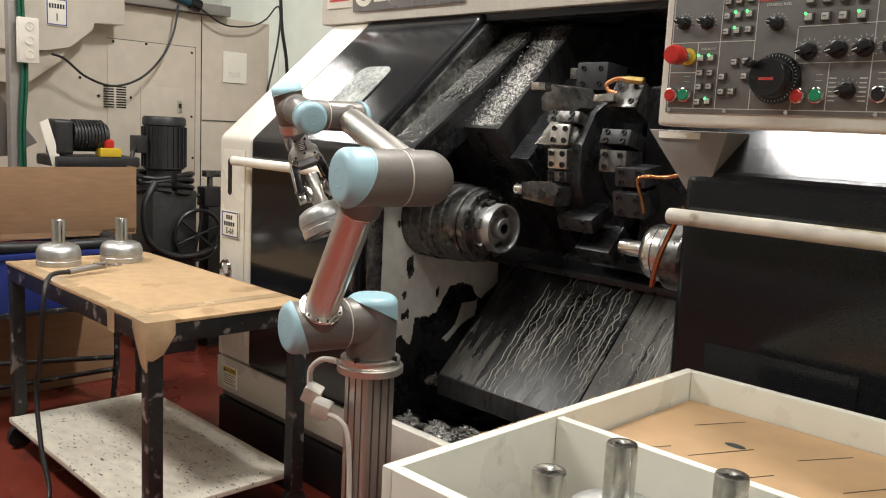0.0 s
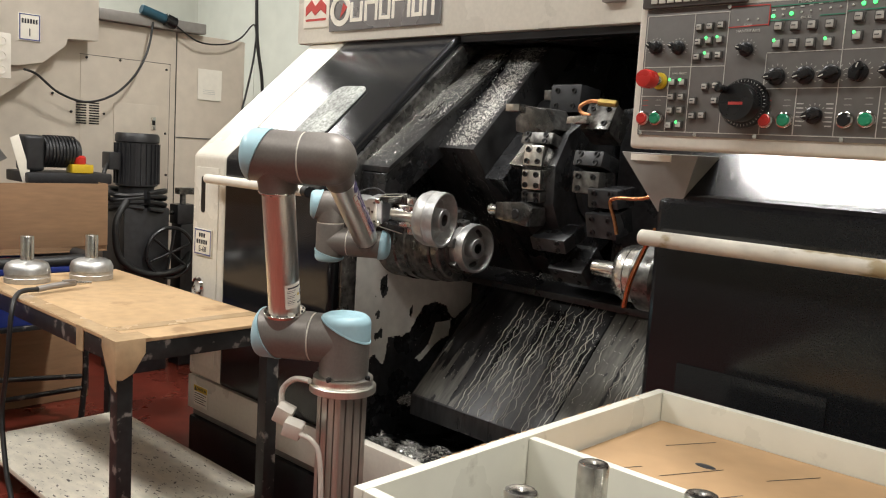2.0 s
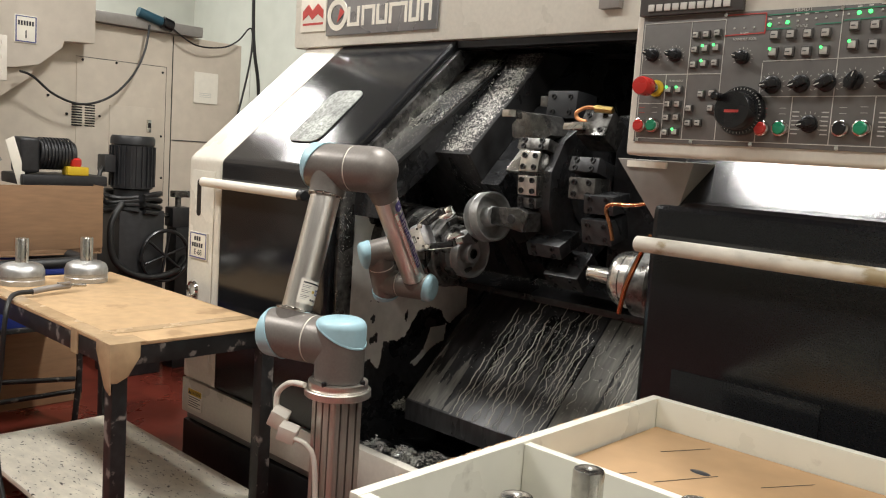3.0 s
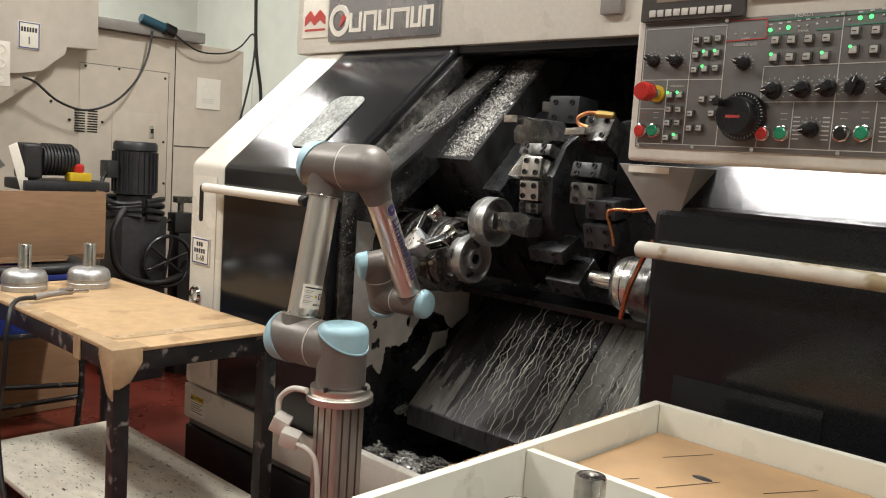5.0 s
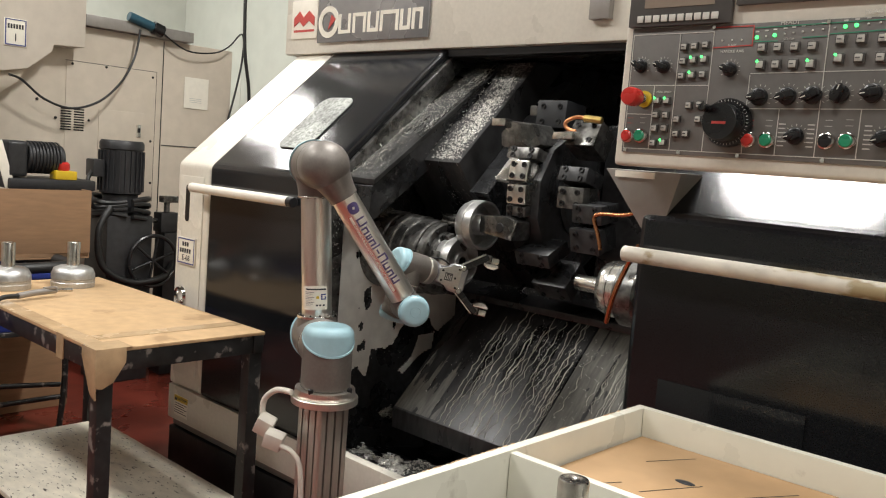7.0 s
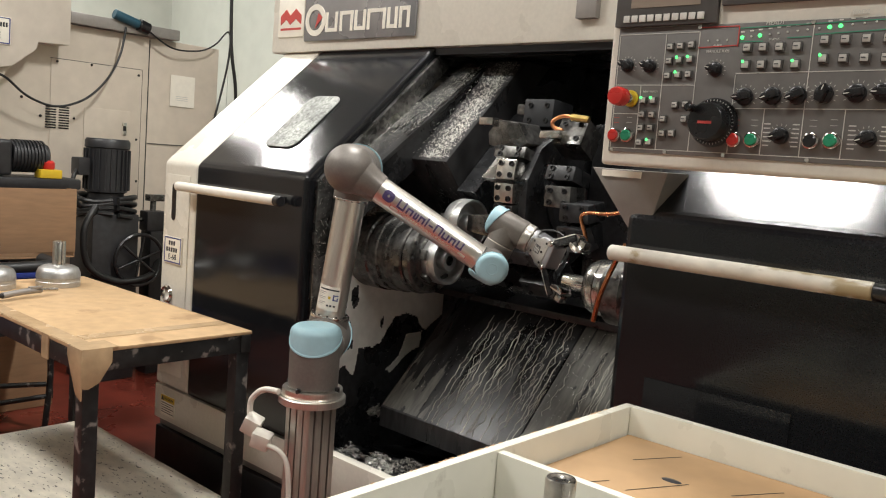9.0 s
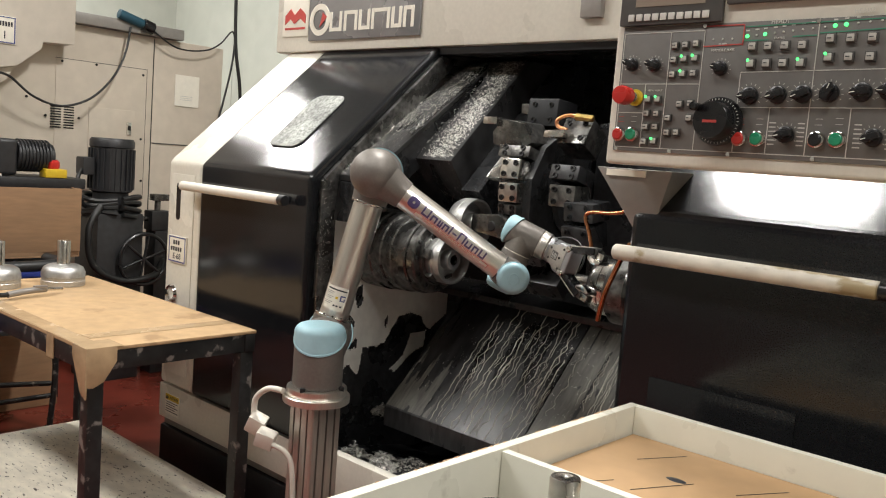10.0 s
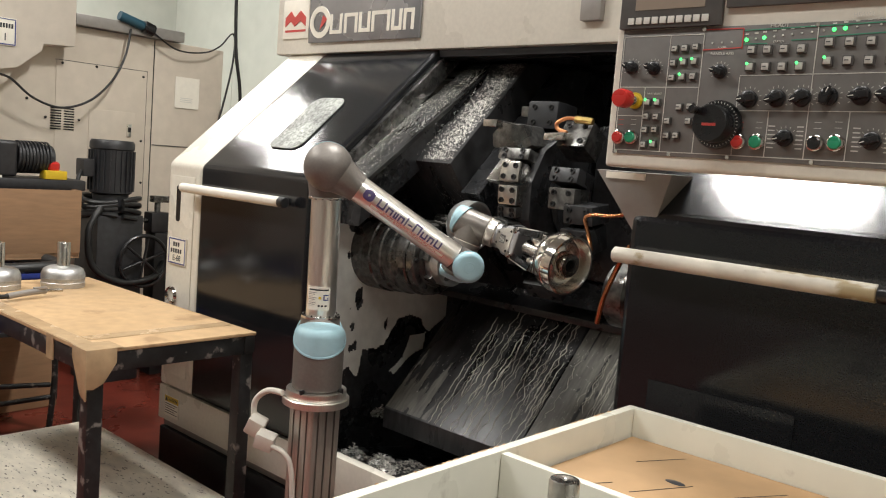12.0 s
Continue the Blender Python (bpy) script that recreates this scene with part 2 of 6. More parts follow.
# ---- hall ----
solid("floor", box(-9.0, 4.0, -5.0, 6.0, -0.1, 0.0, 0), M_FLOOR, "dark red painted concrete workshop floor", "floor", kind="structure")
solid("ceiling", box(-9.0, 4.0, -5.0, 6.0, CEILING, CEILING + 0.1, 0), M_CEIL, "pale sheet ceiling of the hall", "ceiling", kind="structure")
solid("wall_west", box(-9.1, -9.0, -5.0, 6.0, 0, CEILING, 0), M_PANELWALL, "pale grey-green panelled hall wall", "wall", kind="structure")
solid("wall_east", box(4.0, 4.1, -5.0, 6.0, 0, CEILING, 0), M_PANELWALL, "pale grey-green panelled hall wall", "wall", kind="structure")
solid("wall_south", box(-9.0, 4.0, -5.1, -5.0, 0, CEILING, 0), M_PANELWALL, "pale grey-green panelled hall wall", "wall", kind="structure")
wall = thing("wall_north", pose(0, 0, 0), "pale grey-green sandwich panel wall with vertical joints", "wall", kind="structure")
part("wall_body", box(-9.0, 4.0, 5.2, 5.3, 0, CEILING, 0), M_PANELWALL, wall)
for k in range(11):
    part("panel", box(-9.0 + k * 1.18, -9.0 + k * 1.18 + 1.172, 5.17, 5.196, 0, CEILING, 0.003), M_PANELWALL, wall)
for lx, ly, sx, sy, watts in TUBES:
    fix = thing("ceiling_lamp", pose(lx, ly, CEILING), "white fluorescent ceiling fixture, switched on", "ceiling lamp", group="ceiling lamps")
    part("housing", box(-sx / 2 - 0.03, sx / 2 + 0.03, -sy / 2 - 0.03, sy / 2 + 0.03, -0.07, -0.002, 0.006), M_CREAM, fix)
    part("diffuser", box(-sx / 2, sx / 2, -sy / 2, sy / 2, -0.083, -0.0705, 0.002), M_TUBELIGHT, fix)

# ---- lathe enclosure ----
FRONT, SLANT_Y, SLANT_Z, CREASE = 1.9, 2.5, 1.89, 1.37
lathe = thing("lathe", pose(0, 0, 0), "large cream and black slant-bed turning machine with its door open", "lathe")


def skin(off):
    """The front outline, moved back by off, from the floor to the header."""
    return [(FRONT + off, 0.236), (FRONT + off, CREASE - 0.02), (FRONT + off + 0.02, CREASE), (SLANT_Y + off * 0.7, SLANT_Z)]


def shell(x0, x1, off, depth, z0, bev=0.012, bm=None):
    o = skin(off)
    pts = [(o[0][0], z0)] + o[1:] + [(o[3][0] + depth, SLANT_Z), (o[1][0] + depth, CREASE - depth * 0.45), (o[0][0] + depth, z0)]
    return prism(pts, x0, x1, "x", bev, 5, bm)


part("end_column", shell(-3.31, -3.055, 0.0, 0.1, 0.39, 0.02), M_CREAM, lathe, "cream enamelled front column of the enclosure", smooth=0)
part("side_wall", prism([(2.004, 0.2), (2.004, 1.30), (2.55, 1.78), (3.5, 1.86), (3.5, 0.2)], -3.305, -3.26, "x", 0.003), M_CREAM, lathe)
part("lower_panel", box(-3.31, -2.30, FRONT, FRONT + 0.1, 0.236, 0.386, 0.006), M_CREAM, lathe, "cream lower skirt with oil drips")
part("base", box(-3.33, -0.05, FRONT + 0.02, 3.4, 0.0, 0.19, 0.01), M_BASEBLACK, lathe, "matt black machine base")
part("base_lip", box(-3.32, -2.3, FRONT + 0.035, FRONT + 0.1, 0.193, 0.233, 0.003), M_GREYMETAL, lathe)
door = part("sliding_door", shell(-3.05, -2.345, -0.008, 0.075, 0.392, 0.022), M_BLACK, lathe, "black enamelled sliding door with a slanted window", smooth=0)
# door window on the slant
sl = math.atan2(SLANT_Z - CREASE, SLANT_Y - FRONT - 0.02)
slant = Matrix.Translation((0, FRONT + 0.012, CREASE)) @ Matrix.Rotation(sl, 4, "X")


def rounded(w, h, r, z0, z1, seg=6):
    pts = []
    for cx, cy, a0 in ((w / 2 - r, h / 2 - r, 0), (-w / 2 + r, h / 2 - r, 90), (-w / 2 + r, -h / 2 + r, 180), (w / 2 - r, -h / 2 + r, 270)):
        for k in range(seg + 1):
            a = radians(a0 + 90 * k / seg)
            pts.append((cx + r * math.cos(a), cy + r * math.sin(a)))
    return prism(pts, z0, z1, "z", 0)


part("window_pane", rounded(0.19, 0.32, 0.045, 0.0, 0.004), M_GLASS, door, "oily glass pane splashed with coolant", slant @ Matrix.Translation((-2.665, 0.275, 0.002)))
part("handle_bar", rod((-3.115, FRONT - 0.05, 1.258), (-2.46, FRONT - 0.05, 1.258), 0.019), M_WHITEPL, lathe, "cream tubular door handle")
for hx in (-3.06, -2.49):
    part("handle_post", rod((hx, FRONT - 0.005, 1.258), (hx, FRONT - 0.055, 1.258), 0.012), M_BASEBLACK, lathe)
part("handle_end", rod((-2.46, FRONT - 0.05, 1.258), (-2.43, FRONT - 0.05, 1.258), 0.02), M_KNOB, lathe)
# header
part("header", box(-3.385, 0.6, 2.47, 3.4, 1.885, 2.62, 0.012), M_CREAM, lathe, "cream header above the opening")
part("header_lip", box(-3.0, -1.2, 2.5, 2.56, 1.858, 1.8845, 0.003), M_BASEBLACK, lathe)
# left column access plate, slot and sign
part("access_plate", box(-3.275, -3.1, FRONT - 0.004, FRONT - 0.0005, 0.45, 1.30, 0.0015), M_CREAM, lathe)
part("slot", rounded(0.03, 0.155, 0.0148, 0, 0.002), M_KNOB, lathe, "", Matrix.Translation((-3.215, FRONT - 0.0042, 1.185)) @ Matrix.Rotation(radians(90), 4, "X"))

# inner left wall with peeling paint, and door track
part("inner_wall", box(-2.42, -2.35, 1.985, 3.3, 0.25, 1.36, 0.004), M_INSIDE, lathe, "black inner wall with flaking grey paint")
part("door_edge", prism([(FRONT + 0.03, 0.4), (FRONT + 0.03, CREASE - 0.03), (SLANT_Y, SLANT_Z - 0.04), (SLANT_Y + 0.1, SLANT_Z - 0.04), (FRONT + 0.1, CREASE - 0.08), (FRONT + 0.1, 0.4)], -2.344, -2.325, "x", 0.003), M_DARKSTEEL, lathe, "oily steel door edge covered with chips")
part("track_ledge", prism([(2.0, 1.365), (2.0, 1.345), (2.62, 1.80), (2.62, 1.82)], -2.322, -2.18, "x", 0.002), M_SLIDE, lathe, "slanted steel ledge strewn with bright chips")
part("track_side", prism([(2.0, 1.34), (1.99, 1.2), (2.62, 1.66), (2.62, 1.795)], -2.345, -2.19, "x", 0.003), M_INSIDE, lathe)
part("back_wall", box(-3.2, 0.3, 3.25, 3.3, 0.2, 1.9, 0), M_INSIDE, lathe)
part("roof_inside", box(-3.2, 0.3, 2.6, 3.25, 1.86, 1.883, 0), M_INSIDE, lathe)
part("floor_inside", box(-3.2, -0.1, 1.95, 3.25, 0.2, 0.22, 0), M_INSIDE, lathe, "dark sump floor with chips")
part("sill", box(-2.34, -1.09, 1.915, 1.955, 0.2, 0.40, 0.006), M_CREAM, lathe, "cream front sill with worn edge")
part("sump_ramp", prism([(1.96, 0.36), (2.45, 0.27), (2.45, 0.25), (1.96, 0.34)], -2.348, -1.09, "x", 0.002), M_INSIDE, lathe)
# slanted guard plates in front of the bed
for x0, x1, dz in ((-2.2, -1.588, 0.0), (-1.582, -1.05, 0.004)):
    part("guard_plate", prism([(2.19, 0.515 + dz), (2.6, 0.925 + dz), (2.63, 0.895 + dz), (2.22, 0.44 + dz), (2.19, 0.44 + dz)], x0, x1, "x", 0.003), M_SLIDE, lathe, "slanted steel guard plate with runs of dried coolant")
part("bed_wall", box(-2.345, -0.9, 2.66, 3.2, 0.3, 0.96, 0.003), M_INSIDE, lathe)
part("bed_ledge", prism([(2.56, 0.93), (2.70, 0.985), (2.70, 0.96), (2.56, 0.905)], -2.345, -1.05, "x", 0.002), M_INSIDE, lathe)
# slanted slide block
S2 = math.sqrt(0.5)
part("slide_block", prism([(2.247, 1.4436), (2.66, 1.85), (3.2, 1.85), (3.2, 1.5), (2.707, 0.915)], -2.322, -2.017, "x", 0.006), M_SLIDE, lathe, "oily black way cover with a strip of chips")
part("slide_step", prism([(2.311, 1.343), (2.82, 1.85), (3.2, 1.85), (3.2, 1.5), (2.739, 0.915)], -2.014, -1.926, "x", 0.004), M_INSIDE, lathe)
part("bed_slope", prism([(2.55, 0.97), (3.24, 1.66), (3.24, 0.97)], -1.795, -0.9, "x", 0.0), M_INSIDE, lathe)

# spindle and chuck, axis along x
AX_Y, AX_Z = 2.25, 1.095
alongx = Matrix.Translation((0, AX_Y, AX_Z)) @ Matrix.Rotation(radians(90), 4, "Y")
spindle = part("spindle", turned([(0, -2.36), (0.15, -2.36), (0.15, -2.25), (0.145, -2.245), (0.145, -2.20), (0.139, -2.196), (0.139, -2.17), (0.143, -2.168), (0.143, -2.15), (0.137, -2.146), (0.137, -2.085), (0.132, -2.08), (0.0, -2.08)], 64, alongx), M_DARKSTEEL, lathe, "ribbed dark steel spindle nose")
part("chuck", turned([(0, -2.08), (0.125, -2.08), (0.13, -2.075), (0.13, -2.05), (0.124, -2.044), (0.1, -2.044), (0.098, -2.03), (0.0, -2.03)], 64, alongx), M_DARKSTEEL, lathe, "round steel chuck")
for k in range(12):
    a = 2 * math.pi * k / 12
    part("bolt", rod((-2.045, AX_Y + 0.112 * math.cos(a), AX_Z + 0.112 * math.sin(a)), (-2.036, AX_Y + 0.112 * math.cos(a), AX_Z + 0.112 * math.sin(a)), 0.008, 10), M_KNOB, lathe)
for k in range(6):
    a = 2 * math.pi * (k + 0.3) / 6
    part("jaw", box(-0.0, 0.035, -0.018, 0.018, 0.06, 0.098, 0.004), M_DARKSTEEL, lathe, "", Matrix.Translation((-2.035, AX_Y, AX_Z)) @ Matrix.Rotation(a, 4, "X"))
part("sub_spindle", turned([(0, -1.30), (0.09, -1.30), (0.1, -1.29), (0.1, -1.22), (0.135, -1.21), (0.135, -0.95), (0.0, -0.95)], 64, alongx), M_DARKSTEEL, lathe, "opposed spindle nose")

# turret
TC = Vector((-1.74, 2.52, 1.34))
hexpts = [(TC.y + 0.245 * math.cos(radians(30 * k + 15)), TC.z + 0.245 * math.sin(radians(30 * k + 15))) for k in range(12)]
part("turret_disc", prism(hexpts, TC.x - 0.075, TC.x + 0.06, "x", 0.005), M_INSIDE, lathe, "twelve-sided black tool turret")
part("turret_hub", turned([(0, 0), (0.12, 0), (0.125, 0.01), (0.105, 0.016), (0.1, 0.006), (0, 0.006)], 48, Matrix.Translation((TC.x + 0.061, TC.y, TC.z)) @ Matrix.Rotation(radians(90), 4, "Y")), M_INSIDE, lathe)
part("turret_body", box(TC.x + 0.08, TC.x + 0.5, TC.y + 0.1, TC.y + 0.6, TC.z - 0.28, TC.z + 0.28, 0.02), M_INSIDE, lathe)

# right door, its rail and the control panel
rdoor = part("right_door", shell(-1.08, -0.1, -0.008, 0.08, 0.25, 0.03), M_BLACK, lathe, "black enamelled front cover of the machine", smooth=0)
part("grab_rail", rod((-1.085, FRONT - 0.055, 1.255), (-0.475, FRONT - 0.055, 1.255), 0.0195, 28), M_RAIL, lathe, "worn cream tubular rail")
part("rail_end", rod((-0.475, FRONT - 0.055, 1.255), (-0.44, FRONT - 0.055, 1.255), 0.0205, 28), M_KNOB, lathe)
for hx in (-1.0, -0.5):
    part("rail_post", rod((hx, FRONT - 0.01, 1.255), (hx, FRONT - 0.05, 1.255), 0.012), M_BASEBLACK, lathe)
hatch = part("hatch", box(-0.98, -0.62, FRONT - 0.0115, FRONT - 0.0085, 0.55, 0.955, 0.0012), M_BLACK, lathe, "flush black hatch")

# ---- table with cardboard top ----
T0, T1, U0, U1, TZ = -3.72, -2.43, 1.155, 1.76, 0.8
table = thing("work_table", pose(0, 0, 0), "black steel work table topped with a worn cardboard sheet", "table")
part("top_board", box(T0, T1, U0, U1, TZ - 0.012, TZ, 0.003), M_CARDTOP, table, "worn cardboard sheet taped at its edges")
part("frame_front", box(T0, T1, U0 + 0.004, U0 + 0.044, TZ - 0.075, TZ - 0.0125, 0.003), M_TABLEBLACK, table)
part("frame_back", box(T0, T1, U1 - 0.044, U1 - 0.004, TZ - 0.075, TZ - 0.0125, 0.003), M_TABLEBLACK, table)
part("frame_side", box(T1 - 0.044, T1 - 0.004, U0 + 0.046, U1 - 0.046, TZ - 0.075, TZ - 0.0125, 0.003), M_TABLEBLACK, table)
part("frame_side", box(T0 + 0.004, T0 + 0.044, U0 + 0.046, U1 - 0.046, TZ - 0.075, TZ - 0.0125, 0.003), M_TABLEBLACK, table)
for lx in (T0 + 0.006, T1 - 0.056):
    for ly in (U0 + 0.006, U1 - 0.056):
        part("leg", box(lx, lx + 0.05, ly, ly + 0.05, 0.1, TZ - 0.076, 0.003), M_TABLEBLACK, table)
        part("caster", rod((lx + 0.01, ly + 0.025, 0.05), (lx + 0.04, ly + 0.025, 0.05), 0.0495), M_RUBBER, table)
part("shelf", box(T0 + 0.06, T1 - 0.06, U0 - 0.02, U1 + 0.0, 0.13, 0.15, 0.003), M_SHELF, table, "scuffed white lower shelf board")
part("shelf_rail", box(T0 + 0.056, T1 - 0.056, U0 + 0.01, U0 + 0.05, 0.09, 0.129, 0.003), M_TABLEBLACK, table)
part("shelf_rail", box(T0 + 0.056, T1 - 0.056, U1 - 0.05, U1 - 0.01, 0.09, 0.129, 0.003), M_TABLEBLACK, table)

# ---- tray cart in front ----
R0, R1, V0, V1, RZ = -0.93, 0.35, 0.815, 1.72, 0.93
tray = thing("tray_cart", pose(0, 0, 0), "white painted wooden tray with a cardboard lining on a stand", "tray")
part("tray_side", box(R0, R0 + 0.022, V0, V1, 0.66, RZ, 0.003), M_TRAY, tray)
part("tray_back", box(R0 + 0.0225, R1, V1 - 0.022, V1, 0.66, RZ, 0.003), M_TRAY, tray)
part("tray_front", box(R0 + 0.0225, R1, V0, V0 + 0.022, 0.66, RZ, 0.003), M_TRAY, tray)
part("tray_side", box(R1 + 0.0005, R1 + 0.022, V0, V1, 0.66, RZ, 0.003), M_TRAY, tray)
part("divider", box(R0 + 0.0225, R1, 1.215, 1.235, 0.695, RZ - 0.004, 0.003), M_TRAY, tray)
part("tray_floor", box(R0 + 0.002, R1, V0 + 0.002, V1 - 0.002, 0.675, 0.694, 0.0), M_TRAY, tray)
part("front_floor", box(R0 + 0.024, R1 - 0.01, V0 + 0.024, 1.2145, 0.6945, 0.77, 0.0), M_BEZEL, tray, "dark rubber mat")
part("lining", box(R0 + 0.028, R1 - 0.01, 1.24, V1 - 0.026, 0.6945, 0.868, 0.002), M_TRAYBED, tray, "brown cardboard lining with knife cuts")
for lx in (R0 + 0.03, R1 - 0.07):
    for ly in (V0 + 0.03, V1 - 0.07):
        part("leg", box(lx, lx + 0.04, ly, ly + 0.04, 0, 0.6745, 0.003), M_TABLEBLACK, tray)

# ---- workpieces ----
CUP_R = 0.086


def workpiece(m, label, group="", bright=False):
    """A turned cup on a shaft: the mouth at z = 0, the shaft's end below."""
    ob = thing("workpiece", m, label, "machined part", group)
    body = [(0.018, -0.03), (0.02, 0.0), (0.034, 0.0), (0.036, -0.004), (0.036, -0.035), (0.06, -0.044), (0.072, -0.04), (0.078, -0.005), (0.08, 0.0),
            (CUP_R, 0.0), (CUP_R + 0.001, -0.02), (CUP_R - 0.001, -0.022), (CUP_R - 0.001, -0.034), (CUP_R + 0.001, -0.036), (CUP_R, -0.055), (CUP_R - 0.009, -0.075), (0.06, -0.084), (0.026, -0.087), (0.0255, -0.088)]
    part("cup", turned(body, 64), M_TURNED if bright else M_CASTAL, ob)
    part("shaft", turned([(0.0255, -0.08), (0.0255, -0.183), (0.0235, -0.186), (0.006, -0.186), (0.0, -0.181)], 40), M_TURNED if bright else M_STEEL, ob, "bright turned shaft")
    part("bore", turned([(0.018, -0.001), (0.017, -0.05), (0.0, -0.05)], 32), M_DARKSTEEL, ob)
    return ob


flip = Matrix.Rotation(radians(180), 4, "X")
for wx, wy in ((-3.56, 1.31), (-3.53, 1.56)):
    workpiece(pose(wx, wy, TZ + 0.001) @ flip, "cast aluminium cup with its shaft up, on the table", "workpieces on the table")
for wx, wy in ((-0.715, 1.135), (-0.72, 0.955), (-0.54, 1.16)):
    workpiece(pose(wx, wy, 0.7705) @ flip, "cast cup with bright shaft standing in the tray", "workpieces in the tray")
cupx = pose(-1.965, AX_Y, AX_Z, 0, 90, 0)
workpiece(cupx, "machined cup clamped in the chuck")

# ---- robot arm ----
SIZE = 0.9  # of the arm, against the lengths below
BASE = Vector((-1.8815, 1.5873, 0.7594))
L_D1, L_OFF, L_UP, L_ELB, L_FORE, L_W1, L_W2, L_PIVOT = 0.1174, 0.2046, 0.6015, 0.1749, 0.5562, 0.1471, 0.1312, 0.0941
C_COLLAR, C_TOP, C_SEAM, C_F0, C_F1, C_WSEAM = 0.0879, 0.4908, 0.0903, 0.1182, 0.5075, 0.0749
TILT_X, TILT_Z = radians(-33.5), radians(-4.6)  # the gripper sits on an angled bracket
JOINTS = [  # seconds and the six joint turns in degrees
    (0, 167.8, -35.0, 107.8, 5.2, -107.4, 369.4),
    (0.5, 160.9, -37.4, 113.1, 0.7, -124.2, 363.3),
    (1, 150.7, -36.9, 125.9, -111.4, -211.0, 331.6),
    (1.5, 137.2, -30.1, 135.6, -140.3, -184.1, 270.1),
    (2, 122.8, -13.1, 136.4, -123.8, -163.7, 283.1),
    (2.5, 112.5, 6.7, 130.8, -141.9, -154.1, 250.0),
    (3, 105.7, 19.1, 122.9, -166.2, -134.7, 240.0),
    (5, 98.0, 10.9, 138.2, -166.5, -131.2, 194.9),
    (5.5, 96.5, 5.5, 148.0, -168.4, -125.0, 206.0),
    (6, 82.2, 0.4, 151.8, -161.2, -107.2, 260.6),
    (6.5, 66.7, -1.8, 151.0, -136.4, -66.4, 265.3),
    (7, 61.1, -3.9, 149.1, -129.6, -72.5, 270.0),
    (9, 40.3, 6.5, 113.5, -95.5, -106.4, 285.5),
    (9.5, 41.9, 11.1, 110.6, -99.4, -107.8, 285.5),
    (10, 43.0, 13.3, 109.2, -100.6, -108.0, 283.5),
    (10.5, 42.8, 13.5, 109.5, -100.4, -108.7, 280.9),
    (11, 44.5, 8.5, 114.1, -99.3, -120.9, 269.8),
    (11.5, 49.7, 4.9, 119.5, -108.6, -118.9, 288.2),
    (12, 50.3, -0.8, 122.2, -103.3, -116.0, 278.0),
]


def joints_at(t):
    """The joint turns at a time, on a smooth curve through the table."""
    n = len(JOINTS)
    i = max(0, min(n - 2, sum(row[0] <= t for row in JOINTS) - 1))
    r = [JOINTS[max(i - 1, 0)], JOINTS[i], JOINTS[i + 1], JOINTS[min(i + 2, n - 1)]]
    h = r[2][0] - r[1][0]
    s = min(max((t - r[1][0]) / h, 0), 1)
    out = []
    for j in range(1, 7):
        m1 = (r[2][j] - r[0][j]) / max(r[2][0] - r[0][0], 1e-6) * h
        m2 = (r[3][j] - r[1][j]) / max(r[3][0] - r[1][0], 1e-6) * h
        out.append((2 * s**3 - 3 * s**2 + 1) * r[1][j] + (s**3 - 2 * s**2 + s) * m1 + (3 * s**2 - 2 * s**3) * r[2][j] + (s**3 - s**2) * m2)
    return out


def links_at(t):
    """Poses of the moving links in the arm's own space (its base plate's top is the origin)."""
    q = [radians(v) for v in joints_at(t)]
    rot, mov = Matrix.Rotation, Matrix.Translation
    shoulder = mov((0, 0, L_D1)) @ rot(q[0], 4, "Z")
    upper = shoulder @ mov((0, L_OFF, 0)) @ rot(q[1], 4, "Y")
    fore = upper @ mov((0, -L_ELB, L_UP)) @ rot(q[2], 4, "Y")
    wrist1 = fore @ mov((0, L_W1, L_FORE)) @ rot(q[3], 4, "Y")
    wrist2 = wrist1 @ mov((0, 0, L_W2)) @ rot(q[4], 4, "Z")
    flange = wrist2 @ mov((0, L_PIVOT, 0)) @ rot(q[5], 4, "Y")
    tool = flange @ rot(TILT_X, 4, "X") @ rot(TILT_Z, 4, "Z")
    return {"shoulder": shoulder, "upper": upper, "fore": fore, "wrist1": wrist1, "wrist2": wrist2, "flange": flange, "tool": tool}


LINKS = links_at(0)
ROOT = pose(*BASE) @ Matrix.Scale(SIZE, 4)
robot = thing("industrial_robot", ROOT, "grey jointed industrial robot with pale blue plastic caps", "robot")
ALONG_Y = Matrix.Rotation(radians(-90), 4, "X")
R_BIG, R_SMALL, R_UPTUBE, R_FORETUBE = 0.0815, 0.0500, 0.0515, 0.0435


def drum(r, y0, y1, round0=0.0, round1=0.0, bm=None, seg=56, axis_y=True, steps=6):
    """A drum along y (or z) with softly rounded ends."""
    prof = [(0, y0)]
    for k in range(steps + 1):
        a = radians(90 * k / steps)
        prof.append((r - round0 + round0 * math.sin(a), y0 + round0 - round0 * math.cos(a)))
    for k in range(steps + 1):
        a = radians(90 - 90 * k / steps)
        prof.append((r - round1 + round1 * math.sin(a), y1 - round1 + round1 * math.cos(a)))
    prof.append((0, y1))
    return turned(prof, seg, ALONG_Y if axis_y else None, bm)


def slant_cut(bm, at, slope, keep_high):
    """Cuts a drum along y by a plane that climbs with z; holes are closed."""
    no = Vector((0, 1, -slope)).normalized()
    bmesh.ops.bisect_plane(bm, geom=bm.verts[:] + bm.edges[:] + bm.faces[:], plane_co=(0, at, 0), plane_no=no, clear_inner=keep_high, clear_outer=not keep_high)
    bmesh.ops.holes_fill(bm, edges=[e for e in bm.edges if e.is_boundary])
    return bm


